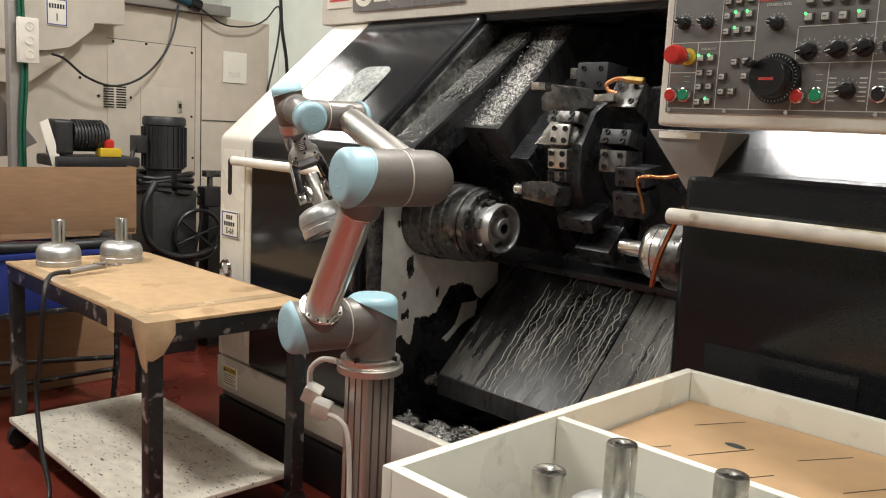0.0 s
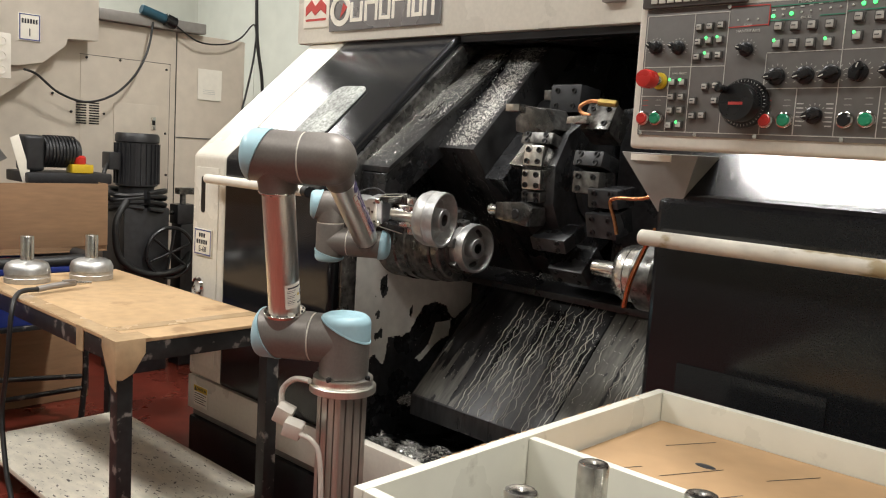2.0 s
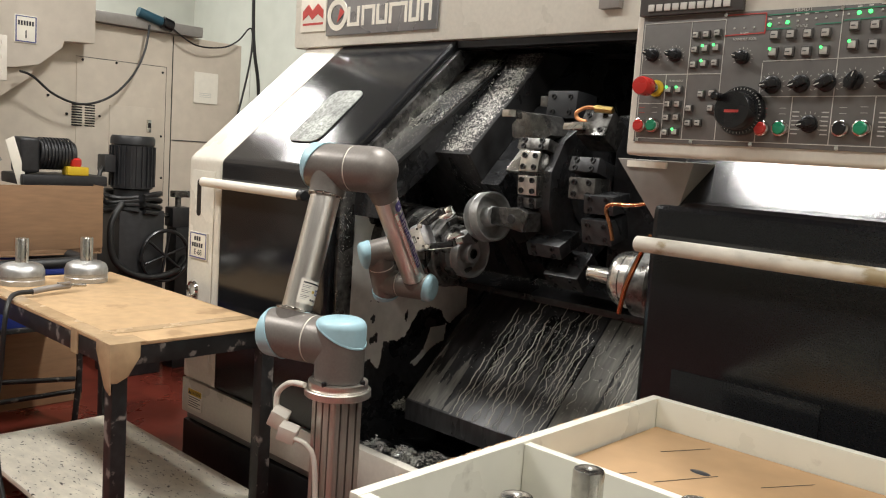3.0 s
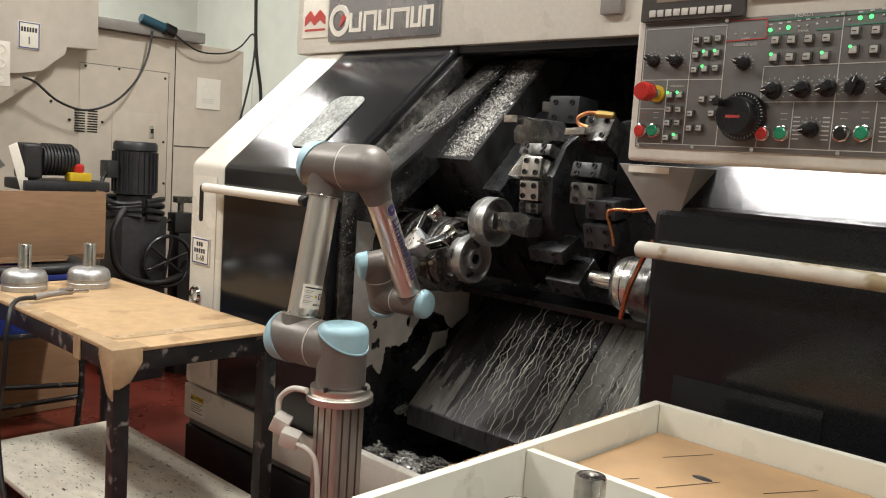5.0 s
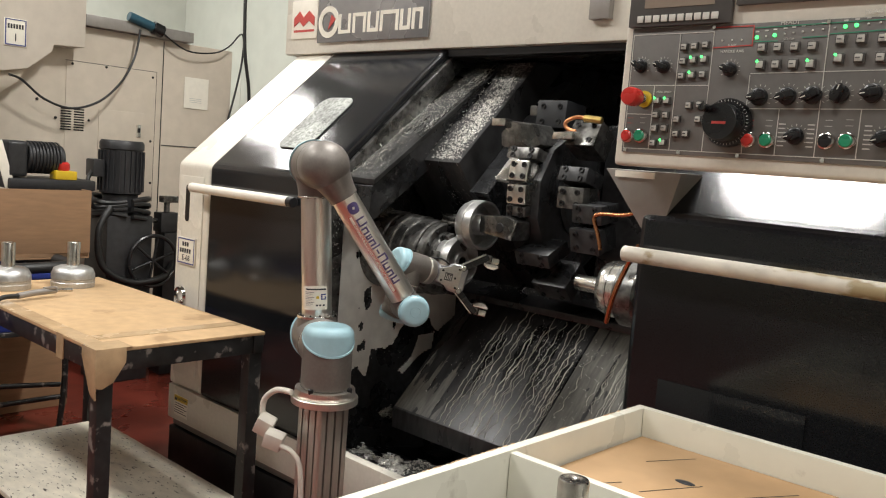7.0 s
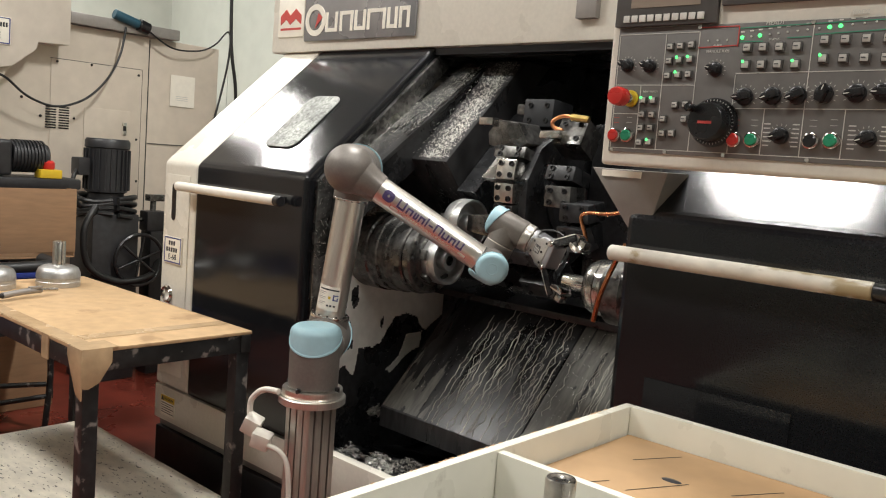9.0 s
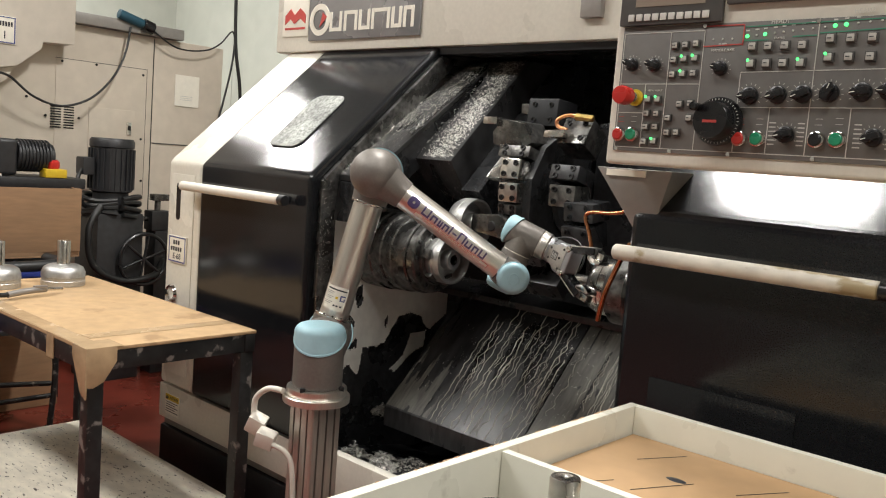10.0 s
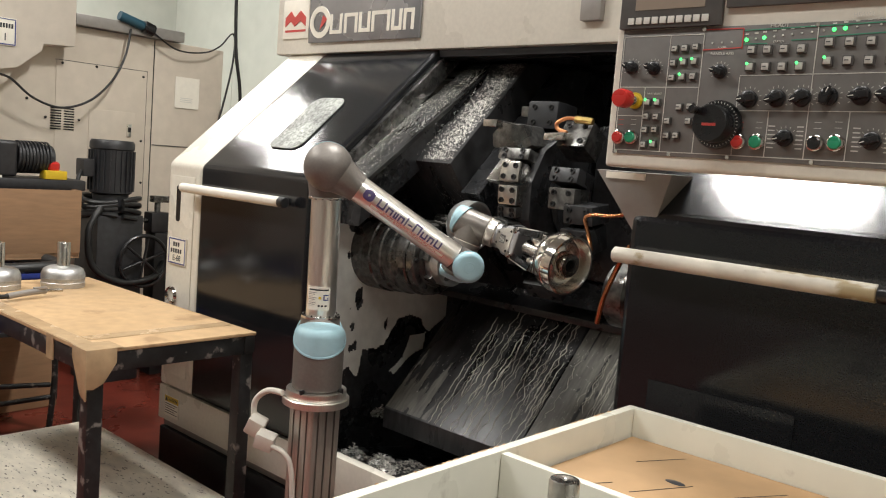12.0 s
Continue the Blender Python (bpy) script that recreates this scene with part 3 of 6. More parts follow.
def joint_case(r, y0, end, slope, m):
    """The grey half of a joint: a drum along y whose outlet points along z, cut where the cap sits."""
    bm = slant_cut(drum(r, y0, end, 0.003, r * 0.3), end - r * 0.62, slope, False)
    bm.transform(m)
    return bm


def joint_cap(parent, r, end, slope, m, name="cap"):
    """The pale blue cap of a joint, thick on the side away from the outlet, with a lip and dark plugs for the shade in
    its screw pockets.
    """
    at = end - r * 0.62
    bm = slant_cut(drum(r + 0.0022, y0=end - 2.2 * r, y1=end, round1=r * 0.36, seg=64), at + 0.0015, slope, True)
    bm.transform(m)
    cap = part(name, bm, M_BLUE, parent, "pale blue plastic cap")
    lip = slant_cut(slant_cut(drum(r + 0.0042, end - 2.2 * r, end, 0, r * 0.36, seg=64), at + 0.001, slope, True), at + 0.0065, slope, False)
    lip.transform(m)
    part("lip", lip, M_BLUE, cap)
    for a in (35, 145, 270):
        w = radians(a)
        c = Vector((0.80 * r * math.cos(w), end - r * 0.17, 0.80 * r * math.sin(w)))
        pocket = rod(c, c + Vector((0.05 * r * math.cos(w), 0.10 * r, 0.05 * r * math.sin(w))), r * 0.075, 14)
        pocket.transform(m)
        part("pocket_shade", pocket, M_POCKETSHADE, cap)
    mark = turned([(r * 0.3, end + 0.0002), (r * 0.34, end + 0.0012), (r * 0.38, end + 0.0002)], 36, ALONG_Y)
    mark.transform(m)
    part("moulded_mark", mark, M_BLUE, cap)
    return cap


def flare(r0, r1, z0, z1, m=None, bm=None):
    """A neck along z that narrows in a soft curve from r0 to r1."""
    prof = [(0, z0)]
    for k in range(11):
        s = k / 10
        prof.append((r0 + (r1 - r0) * (3 * s * s - 2 * s**3) ** 0.75, z0 + (z1 - z0) * s))
    prof.append((0, z1))
    return turned(prof, 56, m, bm)


def bolted_ring(parent, r, z, h, count):
    ring = part("collar", drum(r, z, z + h, 0.0015, 0.0015, axis_y=False), M_CHROME, parent, "bright ring with small bolts")
    for k in range(count):
        a = 2 * math.pi * k / count
        part("bolt", rod(((r - 0.0075) * math.cos(a), (r - 0.0075) * math.sin(a), z + h - 0.0005), ((r - 0.0075) * math.cos(a), (r - 0.0075) * math.sin(a), z + h + 0.004), 0.0036, 8), M_DARKSTEEL, ring)


# The cap's blue, darkened as the shade inside its screw pockets.
M_POCKETSHADE = material("blue_plastic_pocket_shade", (0.12, 0.2, 0.24), 0.5, grain=0.03, bump=0)
IDENT = Matrix.Identity(4)
TO_Z = Matrix(((1, 0, 0, 0), (0, 0, 1, 0), (0, 1, 0, 0), (0, 0, 0, 1)))  # a joint along y, outlet z, turned to lie along z with its outlet along y
# shoulder: upright drum, outlet sideways, slanted cap on top
case = slant_cut(drum(R_BIG, -L_D1 + 0.001, 0.088, 0.003, 0.02), 0.088 - 0.0815 * 0.62, 0.5, False)
case.transform(TO_Z)
bmesh.ops.reverse_faces(case, faces=case.faces)
shoulder = part("shoulder", case, M_JOINT, robot, "", LINKS["shoulder"])
joint_cap(shoulder, R_BIG, 0.088, 0.5, TO_Z)
part("outlet", drum(R_BIG * 0.985, 0.0, L_OFF - 0.101, 0.0, 0.004), M_JOINT, shoulder)
part("seam", drum(R_BIG * 0.972, L_OFF - 0.1009, L_OFF - 0.0965, 0, 0), M_WHITEPL, shoulder, "pale sealing ring")

DOWN = Matrix.Diagonal((1, 1, -1, 1))
upper = part("upper_arm", joint_case(R_BIG, -0.096, 0.098, 0.42, IDENT), M_JOINT, robot, "", LINKS["upper"])
part("neck", flare(0.074, 0.0675, 0.0, C_COLLAR - 0.012), M_JOINT, upper)
joint_cap(upper, R_BIG, 0.098, 0.42, IDENT)
bolted_ring(upper, 0.0685, C_COLLAR - 0.0115, 0.010, 12)
part("tube", turned([(0.0, C_COLLAR - 0.002), (R_UPTUBE, C_COLLAR - 0.002), (R_UPTUBE, C_TOP + 0.004), (0, C_TOP + 0.004)], 64), M_ALU, upper, "brushed aluminium tube")
part("collar", drum(0.0625, C_TOP - 0.001, C_TOP + 0.005, 0.0015, 0.0015, axis_y=False), M_CHROME, upper)
for k in range(14):
    a = 2 * math.pi * k / 14
    part("bolt", rod((0.0575 * math.cos(a), 0.0575 * math.sin(a), C_TOP - 0.004), (0.0575 * math.cos(a), 0.0575 * math.sin(a), C_TOP + 0.001), 0.0034, 8), M_DARKSTEEL, upper)
AT_ELBOW = Matrix.Translation((0, 0, L_UP)) @ DOWN
elbow = joint_case(R_BIG * 0.985, -C_SEAM, 0.098, 0.42, AT_ELBOW)
bmesh.ops.reverse_faces(elbow, faces=elbow.faces)
part("elbow_housing", joined(elbow, flare(0.077, 0.061, 0.0, L_UP - C_TOP - 0.0055, AT_ELBOW)), M_JOINT, upper)
joint_cap(upper, R_BIG * 0.985, 0.098, 0.42, AT_ELBOW, "elbow_cap")


def wrapped(name, r, r_in, w0, w1, z0, z1, mat, parent, label=""):
    """A label bent round a tube."""
    ws = [radians(w) for w in np.linspace(w0, w1, 12)]
    return part(name, prism([(r * math.cos(w), r * math.sin(w)) for w in ws] + [(r_in * math.cos(w), r_in * math.sin(w)) for w in ws[::-1]], z0, z1, "z", 0), mat, parent, label)


TAG = -105
wrapped("rating_label", R_UPTUBE + 0.0006, R_UPTUBE - 0.0004, TAG - 48, TAG + 48, 0.108, 0.19, M_PAPER, upper, "white rating label with small print")
wrapped("print_bar", R_UPTUBE + 0.001, R_UPTUBE + 0.0002, TAG - 38, TAG + 42, 0.1765, 0.1815, M_INK, upper)
for k in range(9):
    wrapped("print_bar", R_UPTUBE + 0.001, R_UPTUBE + 0.0002, TAG - 40, TAG - 4 - 7 * (k % 3), 0.168 - 0.0058 * k, 0.17 - 0.0058 * k, M_PRINT if k % 3 == 2 else M_GREYMETAL, upper)
wrapped("yellow_mark", R_UPTUBE + 0.001, R_UPTUBE + 0.0002, TAG + 4, TAG + 14, 0.147, 0.156, M_YELLOW, upper)
for w0, w1, z0, z1 in ((22, 42, 0.159, 0.163), (22, 27, 0.147, 0.1588), (22, 42, 0.143, 0.1468), (37, 42, 0.1475, 0.1535)):
    wrapped("blue_mark", R_UPTUBE + 0.001, R_UPTUBE + 0.0002, TAG + w0, TAG + w1, z0, z1, M_BLUEINK, upper)
for w0 in (2, 14, 28):
    wrapped("print_bar", R_UPTUBE + 0.001, R_UPTUBE + 0.0002, TAG + w0, TAG + w0 + 8, 0.121, 0.127, M_INK, upper)

# forearm: round elbow casting, tube, wrist end
E_Y = L_ELB - C_SEAM
ball = drum(R_BIG * 0.985, -R_BIG * 0.985, E_Y - 0.0045, R_BIG * 0.984, 0.003, steps=12)
fore = part("forearm", joined(ball, flare(0.072, 0.0485, 0.012, C_F0)), M_JOINT, robot, "rounded grey elbow casting", LINKS["fore"])
part("seam", drum(R_BIG * 0.968, E_Y - 0.0044, E_Y - 0.0005, 0, 0), M_WHITEPL, fore, "pale sealing ring")
part("tube", turned([(0.0, C_F0 - 0.012), (R_FORETUBE, C_F0 - 0.012), (R_FORETUBE, C_F1), (0, C_F1)], 64), M_ALU, fore, "brushed aluminium tube with printed stripes")
part("ring", drum(R_FORETUBE + 0.0012, C_F1 - 0.002, C_F1 + 0.003, 0.001, 0.001, axis_y=False), M_BEZEL, fore)
AT_WRIST = Matrix.Translation((0, 0, L_FORE)) @ Matrix.Rotation(radians(180), 4, "X")
FC = 0.074
wrist_end = joint_case(R_SMALL, -C_WSEAM + 0.0035, FC, 0.2, AT_WRIST)
part("wrist_housing", joined(wrist_end, flare(0.0485, R_FORETUBE + 0.001, 0.0, L_FORE - C_F1 - 0.003, AT_WRIST)), M_JOINT, fore)
joint_cap(fore, R_SMALL, FC, 0.2, AT_WRIST, "wrist_cap")
part("seam", drum(R_SMALL * 0.968, C_WSEAM - 0.0034, C_WSEAM, 0, 0), M_WHITEPL, fore, "pale sealing ring", Matrix.Translation((0, 0, L_FORE)))


def bent(name, s0, s1, c0, c1, turn, mat, r, thick=0.0006, label=""):
    """A printed patch on the forearm's tube: from s0 to s1 along it, from c0 to c1 round it."""
    bm = bmesh.new()
    n = max(2, int(abs(c1 - c0) / 0.004) + 1)
    grid = [[[bm.verts.new((rr * math.sin(radians(turn) - c / r), -rr * math.cos(radians(turn) - c / r), s)) for c in np.linspace(c0, c1, n)] for s in (s0, s1)] for rr in (r, r + thick)]
    for i in range(n - 1):
        for lay in grid:
            bm.faces.new((lay[0][i], lay[0][i + 1], lay[1][i + 1], lay[1][i]))
    for i in (0, n - 1):
        bm.faces.new((grid[0][0][i], grid[0][1][i], grid[1][1][i], grid[1][0][i]))
    for j in (0, 1):
        for i in range(n - 1):
            bm.faces.new((grid[0][j][i], grid[0][j][i + 1], grid[1][j][i + 1], grid[1][j][i]))
    return part(name, bm, mat, fore, label)


def letters_on_tube(text, size, s_mid, c_mid, turn, mat, r, stretch=1.0):
    """Raised letters that follow the forearm's tube, reading from the elbow to the wrist."""
    ob = lettering(text, size, pose(0, 0, 0), mat, fore, "slogan", "red block letters")
    for v in ob.data.vertices:
        s, c = s_mid + v.co.x * stretch, c_mid - v.co.y
        w = radians(turn) + c / r
        rr = r if v.co.z < 0 else r + 0.0005
        v.co = Vector((rr * math.sin(w), -rr * math.cos(w), s))


FACE, RT = 8, R_FORETUBE
bent("slogan_band", 0.176, 0.468, -0.0225, -0.0095, FACE, M_REDPRINT, RT - 0.0003, 0.0006)
bent("slogan_band", 0.178, 0.466, -0.0212, -0.0108, FACE, M_PAPER, RT + 0.0001, 0.0006)
letters_on_tube("ROBOTICS & INNOVATIVE AUTOMATION", 0.0118, 0.322, 0.016, FACE, M_REDPRINT, RT + 0.0006, 1.04)
# brand lettering as plain strokes, and its round mark
STROKES = []
for k, (s0, s1, top) in enumerate(((0.194, 0.222, 0.025), (0.229, 0.251, 0.015), (0.257, 0.271, 0.015), (0.276, 0.296, 0.015), (0.302, 0.307, 0.025), (0.335, 0.361, 0.025), (0.366, 0.388, 0.015), (0.394, 0.414, 0.015), (0.42, 0.443, 0.02))):
    STROKES += [(s0, s0 + 0.0055, -0.006, top), (s1 - 0.0055, s1, -0.006, top)] if s1 - s0 > 0.01 else [(s0, s1, -0.006, top)]
    if s1 - s0 > 0.01:
        STROKES.append((s0 + 0.0056, s1 - 0.0056, top - 0.0055, top) if k % 2 else (s0 + 0.0056, s1 - 0.0056, -0.006, -0.0005))
STROKES.append((0.313, 0.329, 0.003, 0.008))
for s0, s1, c0, c1 in STROKES:
    bent("brand_stroke", s0, s1, c0, c1, FACE, M_PURPLE, RT - 0.0002, 0.0007)
for k in range(18):
    w0 = 2 * math.pi * k / 18
    if k in (4, 13):
        continue
    q0 = 0.0125 + 0.002 * math.sin(w0)
    bent("brand_mark", 0.157 + q0 * math.cos(w0) - 0.0065, 0.157 + q0 * math.cos(w0) + 0.0065, 0.007 + q0 * math.sin(w0) - 0.0065, 0.007 + q0 * math.sin(w0) + 0.0065, FACE, M_PURPLE, RT - 0.0002, 0.0007)

# wrist joints: each with its cap away from the outlet
WC = 0.074
wrist1 = part("wrist_joint", drum(R_SMALL, C_WSEAM - L_W1 + 0.0005, 0.0, 0.003, 0), M_JOINT, robot, "", LINKS["wrist1"])
flip_z = Matrix(((1, 0, 0, 0), (0, 0, -1, 0), (0, -1, 0, 0), (0, 0, 0, 1)))  # joint along -z, outlet along -y
low = joint_case(R_SMALL, -L_W2 + 0.066, WC, 0.3, flip_z)
bmesh.ops.reverse_faces(low, faces=low.faces)
part("housing", low, M_JOINT, wrist1)
joint_cap(wrist1, R_SMALL, WC, 0.3, flip_z)
part("seam", drum(R_SMALL * 0.968, L_W2 - 0.0659, L_W2 - 0.0625, 0, 0, axis_y=False), M_WHITEPL, wrist1, "pale sealing ring")
wrist2 = part("wrist_joint", drum(R_SMALL, -0.0622, 0.0, 0.003, 0, axis_y=False), M_JOINT, robot, "", LINKS["wrist2"])
flip_y = Matrix(((1, 0, 0, 0), (0, -1, 0, 0), (0, 0, -1, 0), (0, 0, 0, 1)))  # joint along -y, outlet along -z
part("housing", joint_case(R_SMALL, -0.058, WC, 0.3, flip_y), M_JOINT, wrist2)
joint_cap(wrist2, R_SMALL, WC, 0.3, flip_y)
part("seam", drum(R_SMALL * 0.968, 0.0585, 0.062, 0, 0), M_WHITEPL, wrist2, "pale sealing ring")
part("tool_flange", drum(R_SMALL * 0.97, 0.0625, 0.088, 0.002, 0.003), M_ALU, wrist2, "bright tool flange")

# gripper on its tilted bracket
part("adapter", drum(0.043, 0.0885, L_PIVOT, 0.002, 0.003), M_ALU, wrist2, "bright adapter ring")
bracket_arm = part("bracket", drum(0.043, -0.004, 0.012, 0.002, 0.003), M_GRIP, robot, "grey angled gripper bracket", LINKS["flange"])
for sx in (-1, 1):
    part("cheek", prism([(0.0125, -0.034), (0.0125, 0.034), (0.048, 0.028), (0.06, 0.0), (0.048, -0.028)], min(sx * 0.03, sx * 0.037), max(sx * 0.03, sx * 0.037), "x", 0.002), M_GRIP, bracket_arm)
grip = part("gripper", prism([(-0.027, 0.02), (0.027, 0.02), (0.03, 0.05), (0.05, 0.072), (0.052, 0.112), (0.036, 0.128), (-0.036, 0.128), (-0.052, 0.112), (-0.05, 0.072), (-0.03, 0.05)], -0.031, 0.031, "z", 0.006, 3), M_GRIP, robot, "grey two-finger electric gripper", LINKS["tool"])
for sz in (-1, 1):
    part("side_plate", prism([(-0.024, 0.03), (0.024, 0.03), (0.042, 0.074), (0.044, 0.106), (-0.044, 0.106), (-0.042, 0.074)], min(sz * 0.0312, sz * 0.0335), max(sz * 0.0312, sz * 0.0335), "z", 0.001), M_PROFILE, grip)
    for bx, by in ((-0.034, 0.096), (0.034, 0.096), (0.0, 0.088), (-0.018, 0.04), (0.018, 0.04)):
        part("screw", rod((bx, by, sz * 0.0335), (bx, by, sz * 0.0355), 0.0042, 10), M_KNOB, grip)
    part("print_plate", box(-0.014, 0.014, 0.05, 0.078, min(sz * 0.0337, sz * 0.0343), max(sz * 0.0337, sz * 0.0343), 0), M_BEZEL, grip)
    for k in range(4):
        part("print_bar", box(-0.011, 0.009 - 0.003 * (k % 2), 0.0535 + 0.006 * k, 0.0558 + 0.006 * k, min(sz * 0.0345, sz * 0.0349), max(sz * 0.0345, sz * 0.0349), 0), M_PRINT, grip)
for sx in (-1, 1):
    part("knuckle", rod((sx * 0.042, 0.11, -0.036), (sx * 0.042, 0.11, 0.036), 0.011, 20), M_STEEL, grip)
part("lead", tube([(0.02, -0.05, 0.05), (0.045, -0.01, 0.075), (0.05, 0.04, 0.082), (0.02, 0.09, 0.078), (-0.03, 0.1, 0.066), (-0.045, 0.07, 0.05), (-0.03, 0.045, 0.034)], 0.0036), M_RUBBER, grip, "thin black cable")


def fingers_at(t):
    """Opening of each finger in degrees."""
    rows = [(0.0, 8), (2.9, 8), (3.4, 38), (9.4, 38), (10.4, 8), (12.0, 8)]
    for (a, u), (b, v) in zip(rows, rows[1:]):
        if a <= t <= b:
            return u + (v - u) * (t - a) / (b - a)
    return rows[-1][1]


def finger_pose(t, side):
    m = Matrix.Translation((side * 0.042, 0.11, 0)) @ Matrix.Rotation(radians(-side * fingers_at(t)), 4, "Z")
    return links_at(t)["tool"] @ m


def tip_pose(t, side):
    """The jaw stays parallel to the gripper's axis at the end of its links."""
    m = finger_pose(t, side) @ Matrix.Translation((0, 0.088, 0)) @ Matrix.Rotation(radians(side * fingers_at(t)), 4, "Z")
    return m


FINGERS, TIPS = [], []
for side in (-1, 1):
    fg = part("finger", box(-0.011, 0.011, -0.012, 0.1, 0.0165, 0.0215, 0.002), M_KNOB, robot, "black finger link in a pale frame", finger_pose(0, side))
    part("link", box(-0.011, 0.011, -0.012, 0.1, -0.0215, -0.0165, 0.002), M_KNOB, fg)
    part("bridge", box(-0.008, 0.006, 0.012, 0.07, -0.016, 0.016, 0.002), M_KNOB, fg)
    for z0, z1 in ((0.0165, 0.0215), (-0.0215, -0.0165)):
        part("frame", box(side * 0.0112, side * 0.0145, 0.0, 0.094, z0, z1, 0.001), M_ALU, fg, "pale metal edge")
    for y0, y1 in ((0.0, 0.006), (0.088, 0.094)):
        part("frame", box(side * 0.0112, side * 0.0145, y0, y1, -0.016, 0.016, 0.001), M_ALU, fg)
    tip = part("jaw", box(-0.014, 0.014, -0.012, 0.022, -0.016, 0.016, 0.003), M_DARKSTEEL, robot, "steel jaw with a bright pad", tip_pose(0, side))
    part("pad", prism([(-side * 0.0145, -0.004), (-side * 0.0145, 0.052), (-side * 0.024, 0.052), (-side * 0.034, 0.034), (-side * 0.034, 0.014), (-side * 0.024, -0.004)], -0.024, 0.024, "z", 0.002), M_CHROME, tip, "bright machined jaw pad")
    part("pad_arm", box(-0.0142, 0.009, 0.0225, 0.05, -0.014, 0.014, 0.002), M_STEEL, tip)
    FINGERS.append((side, fg))
    TIPS.append((side, tip))

# base plate and column
mount = thing("robot_column", pose(BASE.x, BASE.y, 0), "square aluminium profile column carrying the robot", "column")
hz = BASE.z
part("base_plate", turned([(0, hz - 0.046), (0.0965, hz - 0.046), (0.0985, hz - 0.044), (0.0985, hz - 0.026), (0.0965, hz - 0.024), (0, hz - 0.024)], 56), M_ALU, mount)
ring = part("robot_foot", turned([(0, hz - 0.0235), (0.0885, hz - 0.0235), (0.0895, hz - 0.022), (0.088, hz - 0.002), (0.078, hz - 0.0005), (0, hz - 0.0005)], 56), M_ALU, mount, "bright round robot foot")
for k in range(4):
    a = radians(20 + 90 * k)
    part("bolt", rod((0.0815 * math.cos(a), 0.0815 * math.sin(a), hz - 0.006), (0.0815 * math.cos(a), 0.0815 * math.sin(a), hz + 0.01), 0.0075, 12), M_KNOB, mount)
prof = []
h, g, d = 0.0535, 0.0065, 0.01
for k in range(4):
    m2 = Matrix.Rotation(radians(90 * k), 2)
    for p in ((h, -h + 0.004), (h, -0.03 - g / 2), (h - d, -0.03 - g / 2), (h - d, -0.03 + g / 2), (h, -0.03 + g / 2), (h, -g / 2), (h - d, -g / 2), (h - d, g / 2), (h, g / 2), (h, 0.03 - g / 2), (h - d, 0.03 - g / 2), (h - d, 0.03 + g / 2), (h, 0.03 + g / 2), (h, h - 0.004), (h - 0.004, h)):
        prof.append(tuple(m2 @ Vector(p)))
part("post", prism(prof, 0.02, hz - 0.0465, "z", 0), M_PROFILE, mount, "slotted aluminium profile", Matrix.Rotation(radians(0), 4, "Z"), smooth=0)
part("foot_plate", box(-0.15, 0.15, -0.15, 0.15, 0, 0.0195, 0.003), M_BASEBLACK, mount)


def held(t, d):
    """Pose of a cup held in the jaws: its mouth d metres before the tool flange."""
    m = ROOT @ links_at(t)["tool"] @ Matrix.Translation((0, d, 0)) @ Matrix.Rotation(radians(-90), 4, "X")
    return Matrix.LocRotScale(m.translation, m.to_quaternion(), None)


HOLD = 0.364
turret_seat = pose(*(-1.89, 2.27, 1.233), 0, 90, 0)
spindle_seat = pose(*(-1.29, 2.25, 1.1), 0, 90, 0)
brought = workpiece(held(0, HOLD), "grey cast cup on a shaft, carried by the gripper")
taken = workpiece(spindle_seat, "bright turned cup on a shaft, taken from the spindle", bright=True)


def between(a, b, s):
    s = min(max(s, 0), 1)
    return Matrix.LocRotScale(a.translation.lerp(b.translation, s), a.to_quaternion().slerp(b.to_quaternion(), s), None)

# ---- control panel ----
PY = 1.8
panel = thing("control_panel", pose(0, 0, 0), "cream-framed grey control panel with lit keys, knobs and a handwheel", "control panel")
part("casing", box(-1.112, 0.15, PY, PY + 0.075, 1.47, 2.35, 0.012, 3), M_CREAM, panel)
part("key_plate", box(-1.09, 0.12, PY - 0.004, PY - 0.0005, 1.503, 1.792, 0.001), M_PANEL, panel, "dark grey plate with white printed lines")
F = PY - 0.0045
disp = part("display_bezel", box(-1.098, -0.845, PY - 0.016, PY - 0.0005, 1.7935, 2.1, 0.004), M_BEZEL, panel, "dark bezel round a dim screen")
part("screen", box(-1.058, -0.885, PY - 0.0175, PY - 0.0162, 1.835, 2.05, 0.0005), M_SCREEN, disp)
for k in range(10):
    part("soft_key", box(-1.073 + 0.0205 * k, -1.073 + 0.0205 * k + 0.0155, PY - 0.0205, PY - 0.0165, 1.803, 1.8185, 0.001), M_PRINT, disp)
part("display_bezel", box(-0.838, -0.3, PY - 0.014, PY - 0.0005, 1.83, 2.1, 0.004), M_BEZEL, panel)


def ruled(x0, z0, x1, z1, half, y0, y1, mat):
    """A printed line on the key plate."""
    a, b = Vector((x0, z0)), Vector((x1, z1))
    side = Vector((a.y - b.y, b.x - a.x)).normalized() * half
    part("printed_line", prism([tuple(a + side), tuple(b + side), tuple(b - side), tuple(a - side)], y0, y1, "y", 0), mat, panel)


